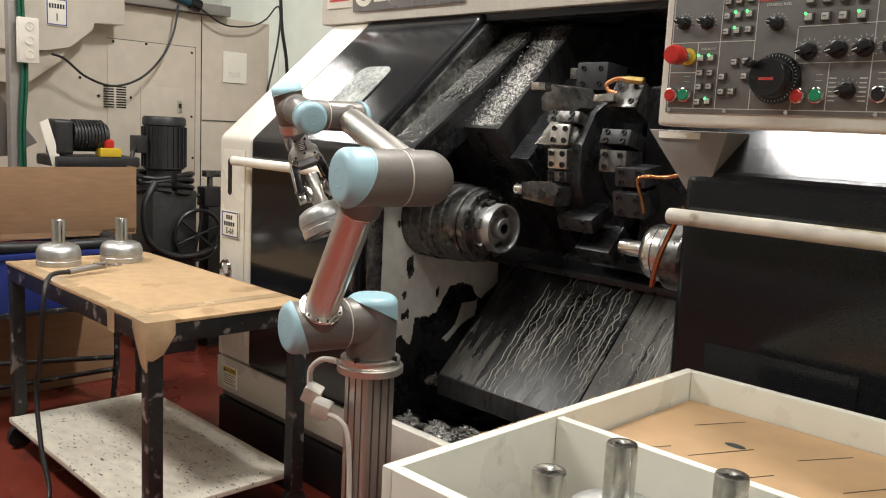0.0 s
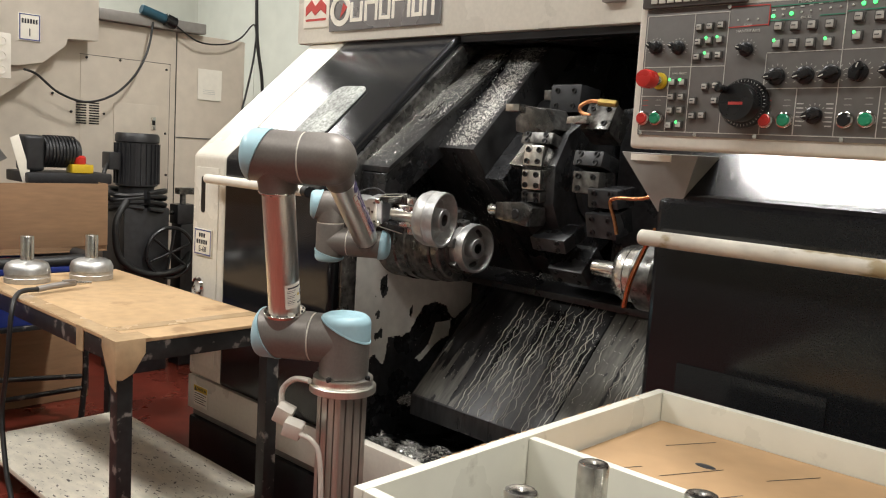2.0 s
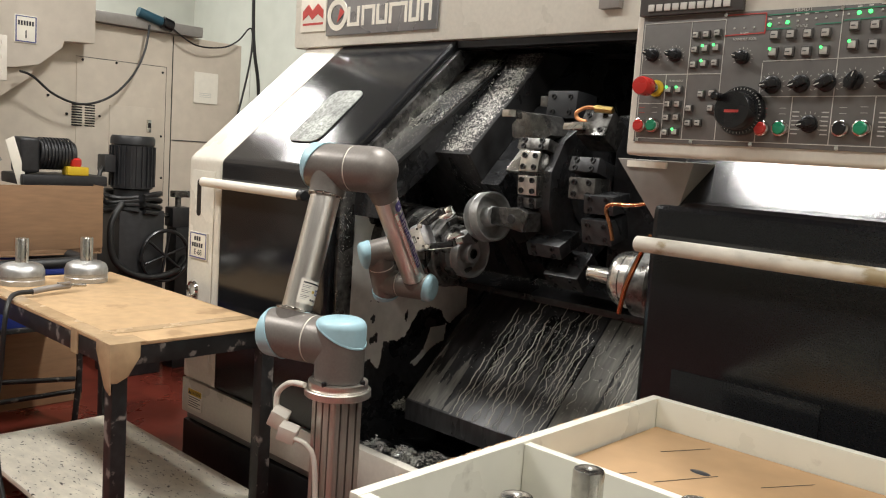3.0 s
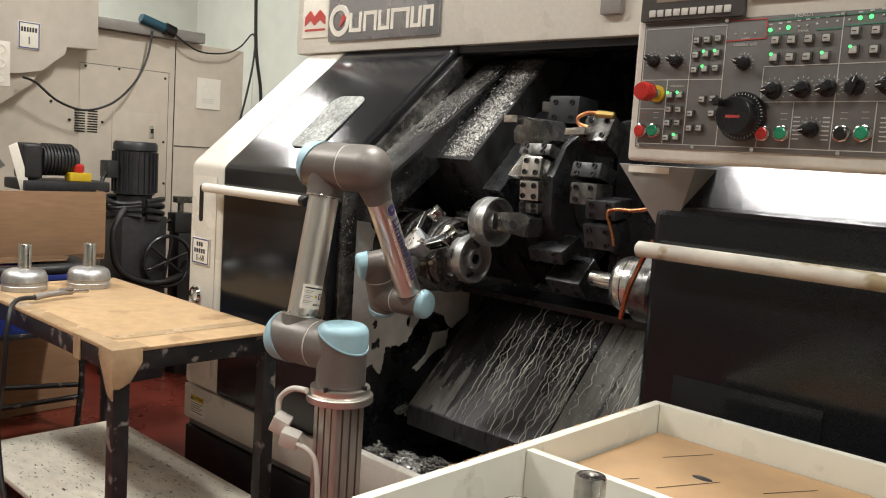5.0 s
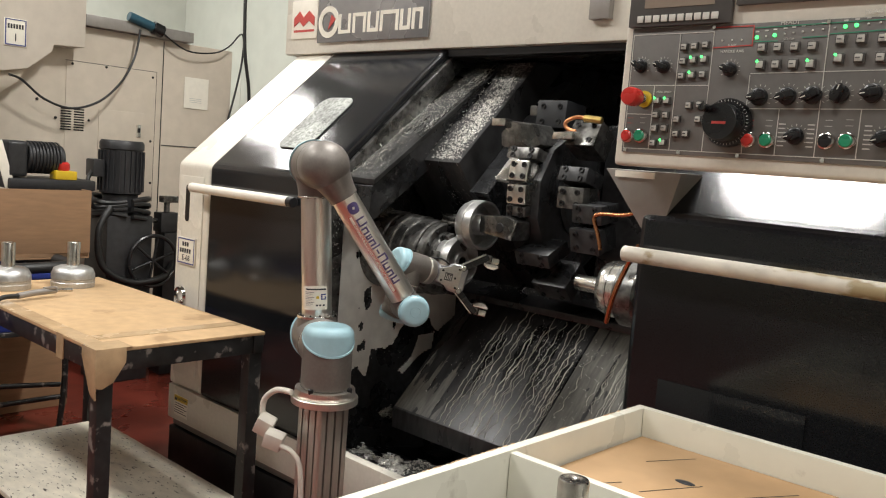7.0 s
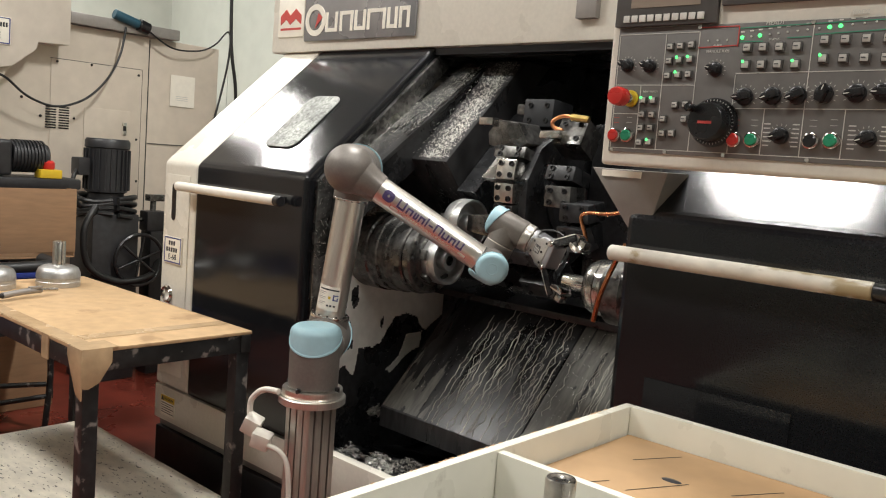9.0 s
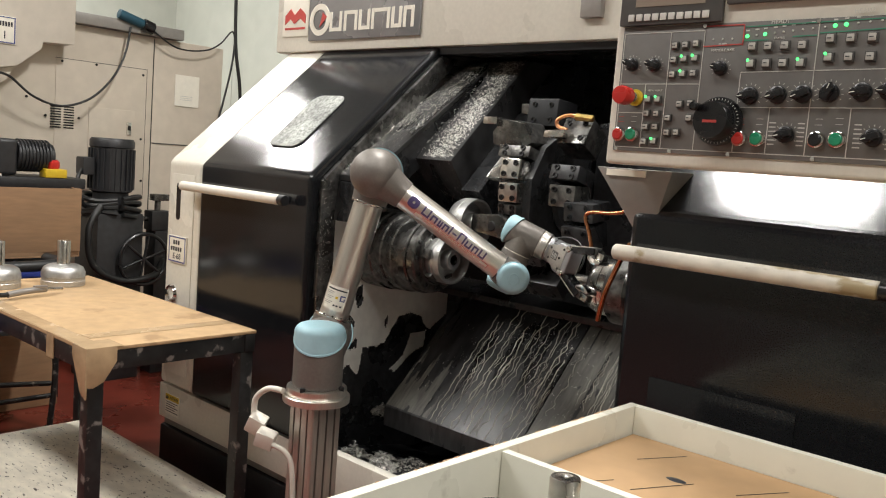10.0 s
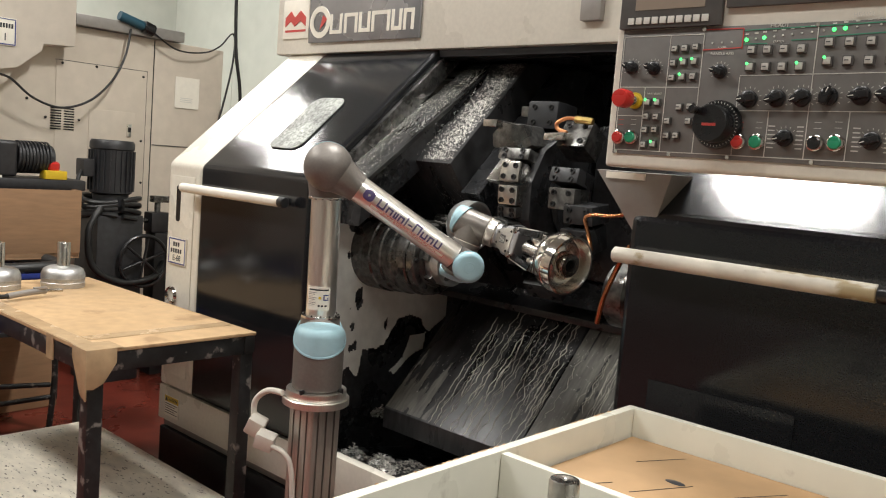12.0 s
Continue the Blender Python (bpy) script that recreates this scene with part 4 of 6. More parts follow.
for x0, z0, x1, z1 in ((-1.085, 1.777, -0.884, 1.777), (-0.965, 1.777, -0.965, 1.512), (-0.884, 1.777, -0.884, 1.512), (-1.085, 1.66, -0.884, 1.66), (-1.018, 1.66, -1.018, 1.512), (-1.085, 1.593, -1.018, 1.593), (-1.085, 1.512, -0.45, 1.514),
                       (-0.792, 1.682, -0.792, 1.514), (-0.792, 1.685, -0.45, 1.69), (-0.794, 1.61, -0.45, 1.614), (-0.638, 1.785, -0.638, 1.514), (-0.72, 1.61, -0.72, 1.514), (-0.557, 1.613, -0.557, 1.514), (-1.085, 1.777, -1.085, 1.512)):
    ruled(x0, z0, x1, z1, 0.0009, F - 0.0006, F, M_PRINT)
for x0, z0, x1, z1, mm in ((-0.884, 1.786, -0.794, 1.786, M_REDPRINT), (-0.884, 1.742, -0.794, 1.745, M_REDPRINT), (-0.7945, 1.742, -0.7945, 1.786, M_REDPRINT), (-0.792, 1.781, -0.45, 1.787, M_GREENPRINT), (-0.792, 1.752, -0.74, 1.752, M_GREENPRINT), (-0.69, 1.757, -0.64, 1.758, M_GREENPRINT), (-0.635, 1.762, -0.45, 1.768, M_GREENPRINT)):
    ruled(x0, z0, x1, z1, 0.0011, F - 0.0012, F - 0.0007, mm)


def face(x, z, d=0.0):
    """Local xy on the panel's face, z out of it."""
    return Matrix.Translation((x, F - d, z)) @ Matrix.Rotation(radians(90), 4, "X")


def key(x, z, lit=False, s=0.0105):
    k = part("key", box(-s, s, -s, s, 0, 0.006, 0.002), M_BEZEL, panel, "", face(x, z))
    part("key_cap", box(-s * 0.72, s * 0.72, -s * 0.72, s * 0.72, 0.0062, 0.0095, 0.002), M_KEY, k)
    if lit:
        part("key_lamp", rod((-s * 0.45, s * 0.6, 0.0096), (-s * 0.45, s * 0.6, 0.0112), 0.0032, 10), M_LED, k, "lit green lamp")
    else:
        part("key_lamp", box(-s * 0.5, s * 0.3, -0.001, 0.001, 0.0096, 0.01, 0), M_INK, k)


GRID1 = [(-0.951, 1.746, 0), (-0.926, 1.747, 0), (-0.9, 1.749, 0), (-0.951, 1.714, 0), (-0.926, 1.716, 1), (-0.9, 1.717, 1), (-0.951, 1.681, 0), (-0.926, 1.683, 1), (-0.9, 1.684, 0)]
HEADSEL = [(-1.006, 1.625, 1), (-0.981, 1.625, 1), (-1.006, 1.592, 0), (-0.981, 1.592, 0), (-1.006, 1.561, 0), (-0.981, 1.562, 0), (-1.006, 1.527, 0), (-0.981, 1.529, 1)]
AXES_K = [(-0.925, 1.615, 0), (-0.899, 1.617, 0), (-0.951, 1.583, 0), (-0.899, 1.584, 0), (-0.95, 1.55, 0), (-0.926, 1.551, 0)]
for x, z, lit in GRID1 + HEADSEL + AXES_K:
    key(x, z, lit, 0.0088)
for k, x in enumerate((-0.771, -0.737, -0.702, -0.666)):
    key(x, 1.739, False)
    key(x, 1.703, k in (0, 3))
for k, x in enumerate((-0.612, -0.573, -0.533, -0.494)):
    key(x, 1.75, False)
    key(x, 1.713, k == 0)
for k, x in enumerate((-0.786, -0.766, -0.748, -0.727, -0.709, -0.69, -0.67, -0.65, -0.627, -0.607, -0.586, -0.564, -0.542, -0.52)):
    on = k in (0, 2, 9, 10)
    part("status_lamp", rod((x, F, 1.761 + 0.0016 * k), (x, F - 0.0025, 1.761 + 0.0016 * k), 0.0042 if on else 0.0022, 12), M_LED if on else M_LEDOFF, panel, "lit green lamp" if on else "")
    if k != 8:
        part("print_bar", box(x - 0.004, x + 0.004, F - 0.0008, F - 0.0002, 1.7715 + 0.0016 * k, 1.7745 + 0.0016 * k, 0), M_PRINT, panel)
for k, x in enumerate((-0.863, -0.841, -0.819)):
    part("status_lamp", rod((x, F, 1.757), (x, F - 0.0025, 1.757), 0.0022, 10), M_LEDOFF, panel)


def knob(x, z, r=0.017, turn=20, dial=True):
    k = part("selector_knob", turned([(0, 0), (r * 1.05, 0), (r * 1.1, 0.002), (r * 1.05, 0.007), (r * 0.8, 0.009), (0, 0.009)], 28), M_KNOB, panel, "black pointer knob", face(x, z))
    part("knob_grip", prism([(-r * 0.42, -r * 0.95), (r * 0.42, -r * 0.95), (r * 0.5, r * 0.7), (0, r * 1.25), (-r * 0.5, r * 0.7)], 0.0092, 0.027, "z", 0.003), M_KNOB, k, "", Matrix.Rotation(radians(turn), 4, "Z"))
    part("knob_mark", box(-0.001, 0.001, r * 0.4, r * 1.0, 0.0272, 0.0277, 0), M_PRINT, k, "", Matrix.Rotation(radians(turn), 4, "Z"))
    if dial:
        for a in range(-120, 121, 24):
            w = radians(90 + a)
            part("dial_mark", box(r * 1.3, r * 1.55, -0.0006, 0.0006, 0, 0.0005, 0), M_PRINT, k, "", Matrix.Rotation(w, 4, "Z"))


for x, z, r, turn in ((-1.058, 1.705, 0.0145, 60), (-1.0, 1.703, 0.0145, 70), (-0.838, 1.694, 0.0145, 75), (-0.766, 1.635, 0.0175, 100), (-0.706, 1.637, 0.0175, 110), (-0.654, 1.639, 0.0175, 115), (-0.602, 1.642, 0.0175, -20), (-0.54, 1.644, 0.0175, 100), (-0.49, 1.646, 0.0175, 90), (-0.68, 1.555, 0.0165, 105), (-0.51, 1.556, 0.0165, 110)):
    knob(x, z, r, turn)
for x, z in ((-0.68, 1.555), (-0.51, 1.556)):
    for k in range(6):
        for sx in (-1, 1):
            part("print_bar", box(x + sx * 0.03 - 0.007, x + sx * 0.03 + 0.007, F - 0.0006, F, z - 0.022 + 0.009 * k, z - 0.0195 + 0.009 * k, 0), M_PRINT, panel)


def button(x, z, mat, label):
    b = part("push_button", turned([(0, 0), (0.0175, 0), (0.0178, 0.003), (0.0165, 0.009), (0.0135, 0.0105), (0, 0.0105)], 32), M_CHROME, panel, label, face(x, z))
    part("button_cap", turned([(0.0132, 0.0106), (0.0132, 0.0145), (0.011, 0.017), (0.0, 0.0172)], 28), mat, b)


for x, z, mat, label in ((-1.074, 1.541, M_RED, "red push button"), (-1.04, 1.542, M_GREEN, "green push button"), (-0.778, 1.543, M_RED, "red push button"), (-0.738, 1.544, M_GREEN, "green push button"), (-0.616, 1.547, M_KNOB, "black push button"), (-0.576, 1.549, M_GREEN, "green push button")):
    button(x, z, mat, label)
    part("print_bar", box(x - 0.007, x + 0.007, F - 0.0006, F, z + 0.03, z + 0.031, 0), M_REDPRINT if mat is M_RED else M_PRINT, panel)
    part("print_bar", box(x - 0.007, x + 0.007, F - 0.0006, F, z + 0.042, z + 0.043, 0), M_REDPRINT if mat is M_RED else M_PRINT, panel)
stop = part("stop_ring", turned([(0, 0), (0.0195, 0), (0.0195, 0.004), (0.018, 0.006), (0, 0.006)], 36), M_YELLOW, panel, "yellow ring of the emergency stop", face(-1.041, 1.628))
part("stop_stem", turned([(0.013, 0.006), (0.013, 0.042), (0, 0.042)], 28), M_CHROME, stop)
part("stop_head", turned([(0, 0.038), (0.0195, 0.038), (0.0215, 0.042), (0.0215, 0.068), (0.019, 0.075), (0.0, 0.078)], 40), M_RED, stop, "red mushroom head")
wheel = part("handwheel", turned([(0, 0), (0.052, 0), (0.053, 0.003), (0.053, 0.014), (0.05, 0.018), (0.043, 0.018), (0.041, 0.02), (0.041, 0.05), (0.038, 0.054), (0, 0.054)], 56), M_KNOB, panel, "black pulse handwheel", face(-0.826, 1.578))
part("crank", rod((-0.026, 0.026, 0.0545), (-0.026, 0.026, 0.09), 0.0085, 20), M_KNOB, wheel)
part("wheel_mark", box(-0.016, 0.016, -0.006, 0.0, 0.0542, 0.0547, 0), M_REDPRINT, wheel)
for k in range(40):
    part("dial_mark", box(0.0455, 0.0495, -0.0005, 0.0005, 0.0181, 0.0186, 0), M_PRINT, wheel, "", Matrix.Rotation(2 * math.pi * k / 40, 4, "Z"))
for text, x, z, size in (("HEAD1", -0.718, 1.789, 0.0125), ("HEAD2", -0.554, 1.802, 0.0125), ("HANDLE AXIS", -0.838, 1.733, 0.0085), ("STATUS", -0.717, 1.755, 0.0065), ("ALARM", -0.84, 1.746, 0.006), ("HEAD SELECT", -0.992, 1.645, 0.006)):
    lettering(text, size, face(x, z, 0.0008), M_PRINT, panel, "print", "", 0.0003)
for x, z in ((-1.08, 1.508), (-0.94, 1.508), (-0.8, 1.508), (-0.62, 1.508), (-0.885, 1.787), (-0.64, 1.787)):
    part("screw", turned([(0, 0), (0.0052, 0), (0.0045, 0.0025), (0, 0.003)], 12), M_CHROME, panel, "", face(x, z))
bracket = solid("panel_bracket", prism([(-1.195, 1.462), (-0.98, 1.462), (-1.01, 1.35), (-1.07, 1.31)], 1.9, 2.05, "y", 0.004), M_GREYMETAL, "grey sheet metal bracket under the control panel", "bracket")
part("sticker", box(-1.16, -1.05, 1.892, 1.8985, 1.442, 1.458, 0.0), M_PAPER, bracket, "white paper sticker")

# ---- signs on the lathe ----
sign = solid("name_plate", box(-3.13, -2.43, 2.456, 2.4685, 1.93, 2.2, 0.004), M_PLATE, "worn silver and purple maker's plate", "sign")
for k, (x0, x1) in enumerate(((-2.98, -2.9), (-2.885, -2.8), (-2.79, -2.72), (-2.71, -2.6), (-2.59, -2.53), (-2.52, -2.46))):
    part("brand_stroke", box(x0, x0 + 0.016, 2.4535, 2.4557, 1.965, 2.05, 0), M_PAPER, sign)
    part("brand_stroke", box(x1 - 0.016, x1, 2.4535, 2.4557, 1.965, 2.05, 0), M_PAPER, sign)
    part("brand_stroke", box(x0 + 0.0165, x1 - 0.0165, 2.4535, 2.4557, 2.034 if k % 2 else 1.965, 2.05 if k % 2 else 1.981, 0), M_PAPER, sign)
part("brand_mark", turned([(0.045, 0), (0.07, 0), (0.07, 0.002), (0.045, 0.002)], 36, Matrix.Translation((-3.05, 2.4556, 2.02)) @ Matrix.Rotation(radians(90), 4, "X")), M_PAPER, sign)
part("brand_mark", prism([(-3.05, 1.985), (-3.0, 2.03), (-3.03, 2.05)], 2.4527, 2.4537, "y", 0), M_REDPRINT, sign)
small = solid("dealer_sign", box(-3.33, -3.14, 2.462, 2.4685, 1.955, 2.13, 0.002), M_PAPER, "white dealer's sign with a red emblem", "sign")
part("emblem", prism([(-3.31, 2.01), (-3.31, 2.05), (-3.27, 2.08), (-3.24, 2.05), (-3.2, 2.08), (-3.16, 2.05), (-3.16, 2.01), (-3.2, 2.035), (-3.24, 2.01), (-3.27, 2.035)], 2.459, 2.4617, "y", 0), M_REDPRINT, small)
part("print_bar", box(-3.31, -3.16, 2.4605, 2.4617, 1.985, 1.995, 0), M_REDPRINT, small)
tag = solid("machine_sign", box(-3.268, -3.132, 1.889, 1.8955, 0.925, 1.04, 0.002), M_PAPER, "white sign with blue border and black letters", "sign")
for x0, x1, z0, z1 in ((-3.264, -3.136, 1.031, 1.036), (-3.264, -3.136, 0.929, 0.934), (-3.264, -3.259, 0.9345, 1.0305), (-3.141, -3.136, 0.9345, 1.0305)):
    part("border", box(x0, x1, 1.8878, 1.8888, z0, z1, 0), M_BLUEINK, tag)
UP_Y = Matrix.Rotation(radians(90), 4, "X")
lettering("E-68", 0.034, Matrix.Translation((-3.2, 1.8885, 0.953)) @ UP_Y, M_INK, tag, "print")
for z, w in ((1.012, 0.03), (0.984, 0.048)):
    for k in range(int(w * 2 / 0.018)):
        part("print_bar", box(-3.2 - w + k * 0.018, -3.2 - w + k * 0.018 + 0.012, 1.8878, 1.8888, z - 0.009, z + 0.009, 0), M_INK, tag)
caut = solid("caution_label", box(-3.25, -3.14, 1.896, 1.8992, 0.262, 0.352, 0.0), M_PAPER, "yellow and white caution label", "label")
part("band", box(-3.248, -3.142, 1.8945, 1.8958, 0.325, 0.35, 0), M_YELLOW, caut)
lettering("CAUTION", 0.017, Matrix.Translation((-3.187, 1.8942, 0.3375)) @ UP_Y, M_INK, caut, "print")
part("triangle", prism([(-3.245, 0.328), (-3.225, 0.328), (-3.235, 0.347)], 1.894, 1.8944, "y", 0), M_INK, caut)
for k in range(5):
    part("print_bar", box(-3.245, -3.15 - 0.02 * (k % 2), 1.8953, 1.8958, 0.314 - 0.01 * k, 0.317 - 0.01 * k, 0), M_INK, caut)
latch = part("ring_latch", turned([(0.025, 0), (0.036, 0), (0.04, 0.006), (0.034, 0.016), (0.026, 0.012), (0.024, 0.003)], 36), M_CHROME, lathe, "chrome ring latch", Matrix.Translation((-3.235, 1.898, 0.79)) @ UP_Y)
part("interlock", box(-1.66, -1.58, 2.44, 2.468, 1.955, 2.06, 0.004), M_GREYMETAL, lathe)

# ---- tools on the turret ----
def holder(x0, x1, y0, y1, z0, z1, tilt, mat, label=""):
    c = Vector(((x0 + x1) / 2, (y0 + y1) / 2, (z0 + z1) / 2))
    h = part("tool_holder", box(x0 - c.x, x1 - c.x, y0 - c.y, y1 - c.y, z0 - c.z, z1 - c.z, 0.005), mat, lathe, label, Matrix.Translation(c) @ Matrix.Rotation(radians(tilt), 4, "X"))
    dy, dz = (y0 - y1) / 2, (z1 - z0) / 2
    for bx in (-0.28, 0.28):
        for bz in (-0.55, 0.55):
            part("cap_screw", turned([(0, 0), (0.0095, 0), (0.0095, 0.005), (0.0055, 0.005), (0.005, 0.001), (0, 0.001)], 14), M_KNOB, h, "", Matrix.Translation((bx * (x1 - x0), dy, bz * dz)) @ Matrix.Rotation(radians(90), 4, "X"))
    return h


holder(-1.825, -1.70, 2.42, 2.54, 1.585, 1.68, -4, M_BASEBLACK, "black tool block")
part("tool_bit", box(-1.862, -1.8255, 2.43, 2.46, 1.63, 1.665, 0.003), M_DARKSTEEL, lathe)
part("tool_block", prism([(-1.865, 1.512), (-1.745, 1.50), (-1.70, 1.525), (-1.745, 1.592), (-1.83, 1.602), (-1.872, 1.556)], 2.29, 2.41, "y", 0.005), M_DARKSTEEL, lathe, "grey wedge-shaped tool block")
part("insert_holder", box(-1.905, -1.845, 2.275, 2.31, 1.58, 1.606, 0.003), M_STEEL, lathe)
holder(-1.83, -1.70, 2.28, 2.36, 1.465, 1.505, -15, M_DARKSTEEL)
holder(-1.795, -1.715, 2.255, 2.33, 1.395, 1.465, -8, M_STEEL, "bright steel clamping plate")
holder(-1.79, -1.71, 2.245, 2.33, 1.325, 1.39, 4, M_STEEL, "bright steel clamping plate")
holder(-1.79, -1.71, 2.25, 2.33, 1.285, 1.32, 8, M_DARKSTEEL)
part("boring_holder", prism([(-1.875, 1.213), (-1.735, 1.198), (-1.715, 1.263), (-1.765, 1.28), (-1.875, 1.27)], 2.22, 2.32, "y", 0.006), M_DARKSTEEL, lathe, "dark steel boring bar holder")
part("boring_bar", rod((-1.94, 2.27, 1.24), (-1.74, 2.27, 1.24), 0.018), M_STEEL, lathe, "bright boring bar")
part("holder_bore", rod((-1.785, 2.2165, 1.238), (-1.785, 2.23, 1.238), 0.017), M_KNOB, lathe)
part("flat_tool", prism([(2.28, 1.40), (2.3, 1.385), (2.5, 1.585), (2.48, 1.6)], -1.875, -1.80, "x", 0.002), M_STEEL, lathe, "flat steel strip")
holder(-1.64, -1.53, 2.36, 2.46, 1.50, 1.6, -30, M_DARKSTEEL, "flat tool block with clamp")
part("clamp", prism([(-1.68, 1.545), (-1.6, 1.55), (-1.595, 1.575), (-1.675, 1.57)], 2.32, 2.38, "y", 0.003), M_STEEL, lathe)
holder(-1.61, -1.50, 2.28, 2.38, 1.40, 1.45, -15, M_INSIDE)
holder(-1.60, -1.50, 2.27, 2.36, 1.325, 1.395, 0, M_DARKSTEEL)
holder(-1.53, -1.42, 2.26, 2.36, 1.29, 1.35, 8, M_INSIDE)
holder(-1.53, -1.42, 2.26, 2.36, 1.2, 1.28, 15, M_INSIDE)
holder(-1.76, -1.62, 2.28, 2.4, 1.14, 1.19, 25, M_INSIDE)
holder(-1.72, -1.58, 2.34, 2.46, 1.04, 1.11, 45, M_INSIDE)
part("coolant_pipe", tube([(-1.60, 2.34, 1.575), (-1.635, 2.34, 1.585), (-1.64, 2.34, 1.605), (-1.61, 2.35, 1.622), (-1.57, 2.36, 1.62)], 0.0065), M_COPPER, lathe, "copper coolant pipe")
part("fitting", rod((-1.585, 2.36, 1.62), (-1.52, 2.37, 1.615), 0.012, 8), M_BRASS, lathe, "brass pipe fitting")
part("coolant_pipe", tube([(-1.312, 2.1, 1.226), (-1.325, 2.1, 1.27), (-1.343, 2.1, 1.315), (-1.32, 2.1, 1.33), (-1.26, 2.1, 1.333), (-1.21, 2.1, 1.345), (-1.16, 2.12, 1.38)], 0.006), M_COPPER, lathe, "copper coolant pipe")
part("coolant_hose", tube([(-1.15, 2.03, 1.26), (-1.19, 2.05, 1.2), (-1.225, 2.05, 1.11), (-1.245, 2.06, 1.03)], 0.0075), M_COPPER, lathe, "brown coolant hose")

# ---- flaking paint on the inner wall ----
def inside(p, poly):
    hit = False
    for (ax, ay), (bx, by) in zip(poly, poly[1:] + poly[:1]):
        if (ay > p[1]) != (by > p[1]) and p[0] < (bx - ax) * (p[1] - ay) / (by - ay) + ax:
            hit = not hit
    return hit


PAINT = [(1.947, 1.217), (2.068, 1.216), (2.25, 1.061), (2.648, 0.971), (2.748, 0.867), (2.663, 0.801), (2.563, 0.739), (2.507, 0.804), (2.439, 0.822), (2.346, 0.785), (2.304, 0.71), (2.198, 0.711), (2.175, 0.602), (2.134, 0.653), (2.101, 0.635), (2.068, 0.705), (2.023, 0.625), (1.975, 0.653)]
ISLAND = [(2.446, 0.728), (2.546, 0.74), (2.535, 0.67), (2.453, 0.645), (2.376, 0.584), (2.349, 0.6), (2.42, 0.649)]
bm = bmesh.new()
step, nodes = 0.006, {}
for i in range(160):
    for j in range(135):
        y, z = 1.99 + i * step, 0.52 + j * step
        w = noise.noise(Vector((y * 7, z * 5, 1.3))) * 0.07 + noise.noise(Vector((y * 22, z * 16, 7.7))) * 0.03
        w2 = noise.noise(Vector((y * 11, z * 7, 4.1))) + 0.5 * noise.noise(Vector((y * 34, z * 20, 2.2)))
        if (inside((y + w * 0.6, z + w * 0.5), PAINT) or inside((y + w * 0.3, z + w * 0.3), ISLAND)) and w2 < 0.62:
            quad = []
            for a, b in ((0, 0), (1, 0), (1, 1), (0, 1)):
                k = (i + a, j + b)
                if k not in nodes:
                    jit = noise.noise_vector(Vector((k[0] * 0.7, k[1] * 0.7, 0))) * step * 0.45
                    nodes[k] = bm.verts.new((-2.3475, 1.99 + k[0] * step + jit.x, 0.52 + k[1] * step + jit.y))
                quad.append(nodes[k])
            bm.faces.new(quad)
M_OLDPAINT = material("old_grey_paint", (0.7, 0.7, 0.655), 0.5, grain=0.1, scale=20, coarse=4, bump=0.04)
ext = bmesh.ops.extrude_face_region(bm, geom=bm.faces[:])
bmesh.ops.translate(bm, vec=(0.0015, 0, 0), verts=[g for g in ext["geom"] if isinstance(g, bmesh.types.BMVert)])
part("flaking_paint", bm, M_OLDPAINT, lathe, "remains of pale grey paint", smooth=0)

# ---- dried coolant on the guard plates ----
M_RUN = material("dried_coolant", (0.55, 0.53, 0.45), 0.5, grain=0.2, scale=60, bump=0.0)
rnd = random.Random(5)


def on_guard(x, s, lift):
    """A point on the slanted guard: s metres down from its top edge."""
    return Vector((x, 2.6 - s * S2 - lift * S2, 0.925 - s * S2 + lift * S2))


def run_of(bm, x, s0, s1, w, wob, lift):
    left, n = [], max(4, int((s1 - s0) / 0.012))
    ph = rnd.random() * 50
    for k in range(n + 1):
        s = s0 + (s1 - s0) * k / n
        cx = x + wob * (noise.noise(Vector((ph, s * 26, 0))) + 0.5 * noise.noise(Vector((ph, s * 70, 3))))
        ww = w * (0.6 + 0.5 * noise.noise(Vector((ph + 9, s * 30, 0))) + 0.2)
        left.append((bm.verts.new(on_guard(cx - ww, s, lift)), bm.verts.new(on_guard(cx, s, lift + 0.0012)), bm.verts.new(on_guard(cx + ww, s, lift))))
    for p, q in zip(left, left[1:]):
        bm.faces.new((p[0], p[1], q[1], q[0]))
        bm.faces.new((p[1], p[2], q[2], q[1]))


bm = bmesh.new()
for k in range(19):
    x = -1.985 + 0.40 * (k + 0.7 * rnd.random()) / 19
    s0 = 0.015 + 0.11 * rnd.random() ** 2 + (0.12 if k % 5 == 3 else 0)
    run_of(bm, x, s0, 0.575 - (0.2 * rnd.random() if k % 3 == 1 else 0.0), 0.0012 + 0.0012 * rnd.random(), 0.016, 0.0008)
for k in range(26):
    x = -1.97 + 0.4 * rnd.random()
    s0 = 0.2 + 0.25 * rnd.random()
    run_of(bm, x, s0, min(0.575, s0 + 0.05 + 0.1 * rnd.random()), 0.0008 + 0.0008 * rnd.random(), 0.012, 0.0008)
for k in range(30):
    x = -1.55 + 0.36 * rnd.random()
    s0 = 0.02 + 0.25 * rnd.random()
    run_of(bm, x, s0, s0 + 0.1 + 0.25 * rnd.random(), 0.0013, 0.018 if s0 > 0.12 else 0.006, 0.0042)
tagged(part("dried_coolant", bm, M_RUN, lathe, "pale wavy runs of dried coolant"), kind="stuff")

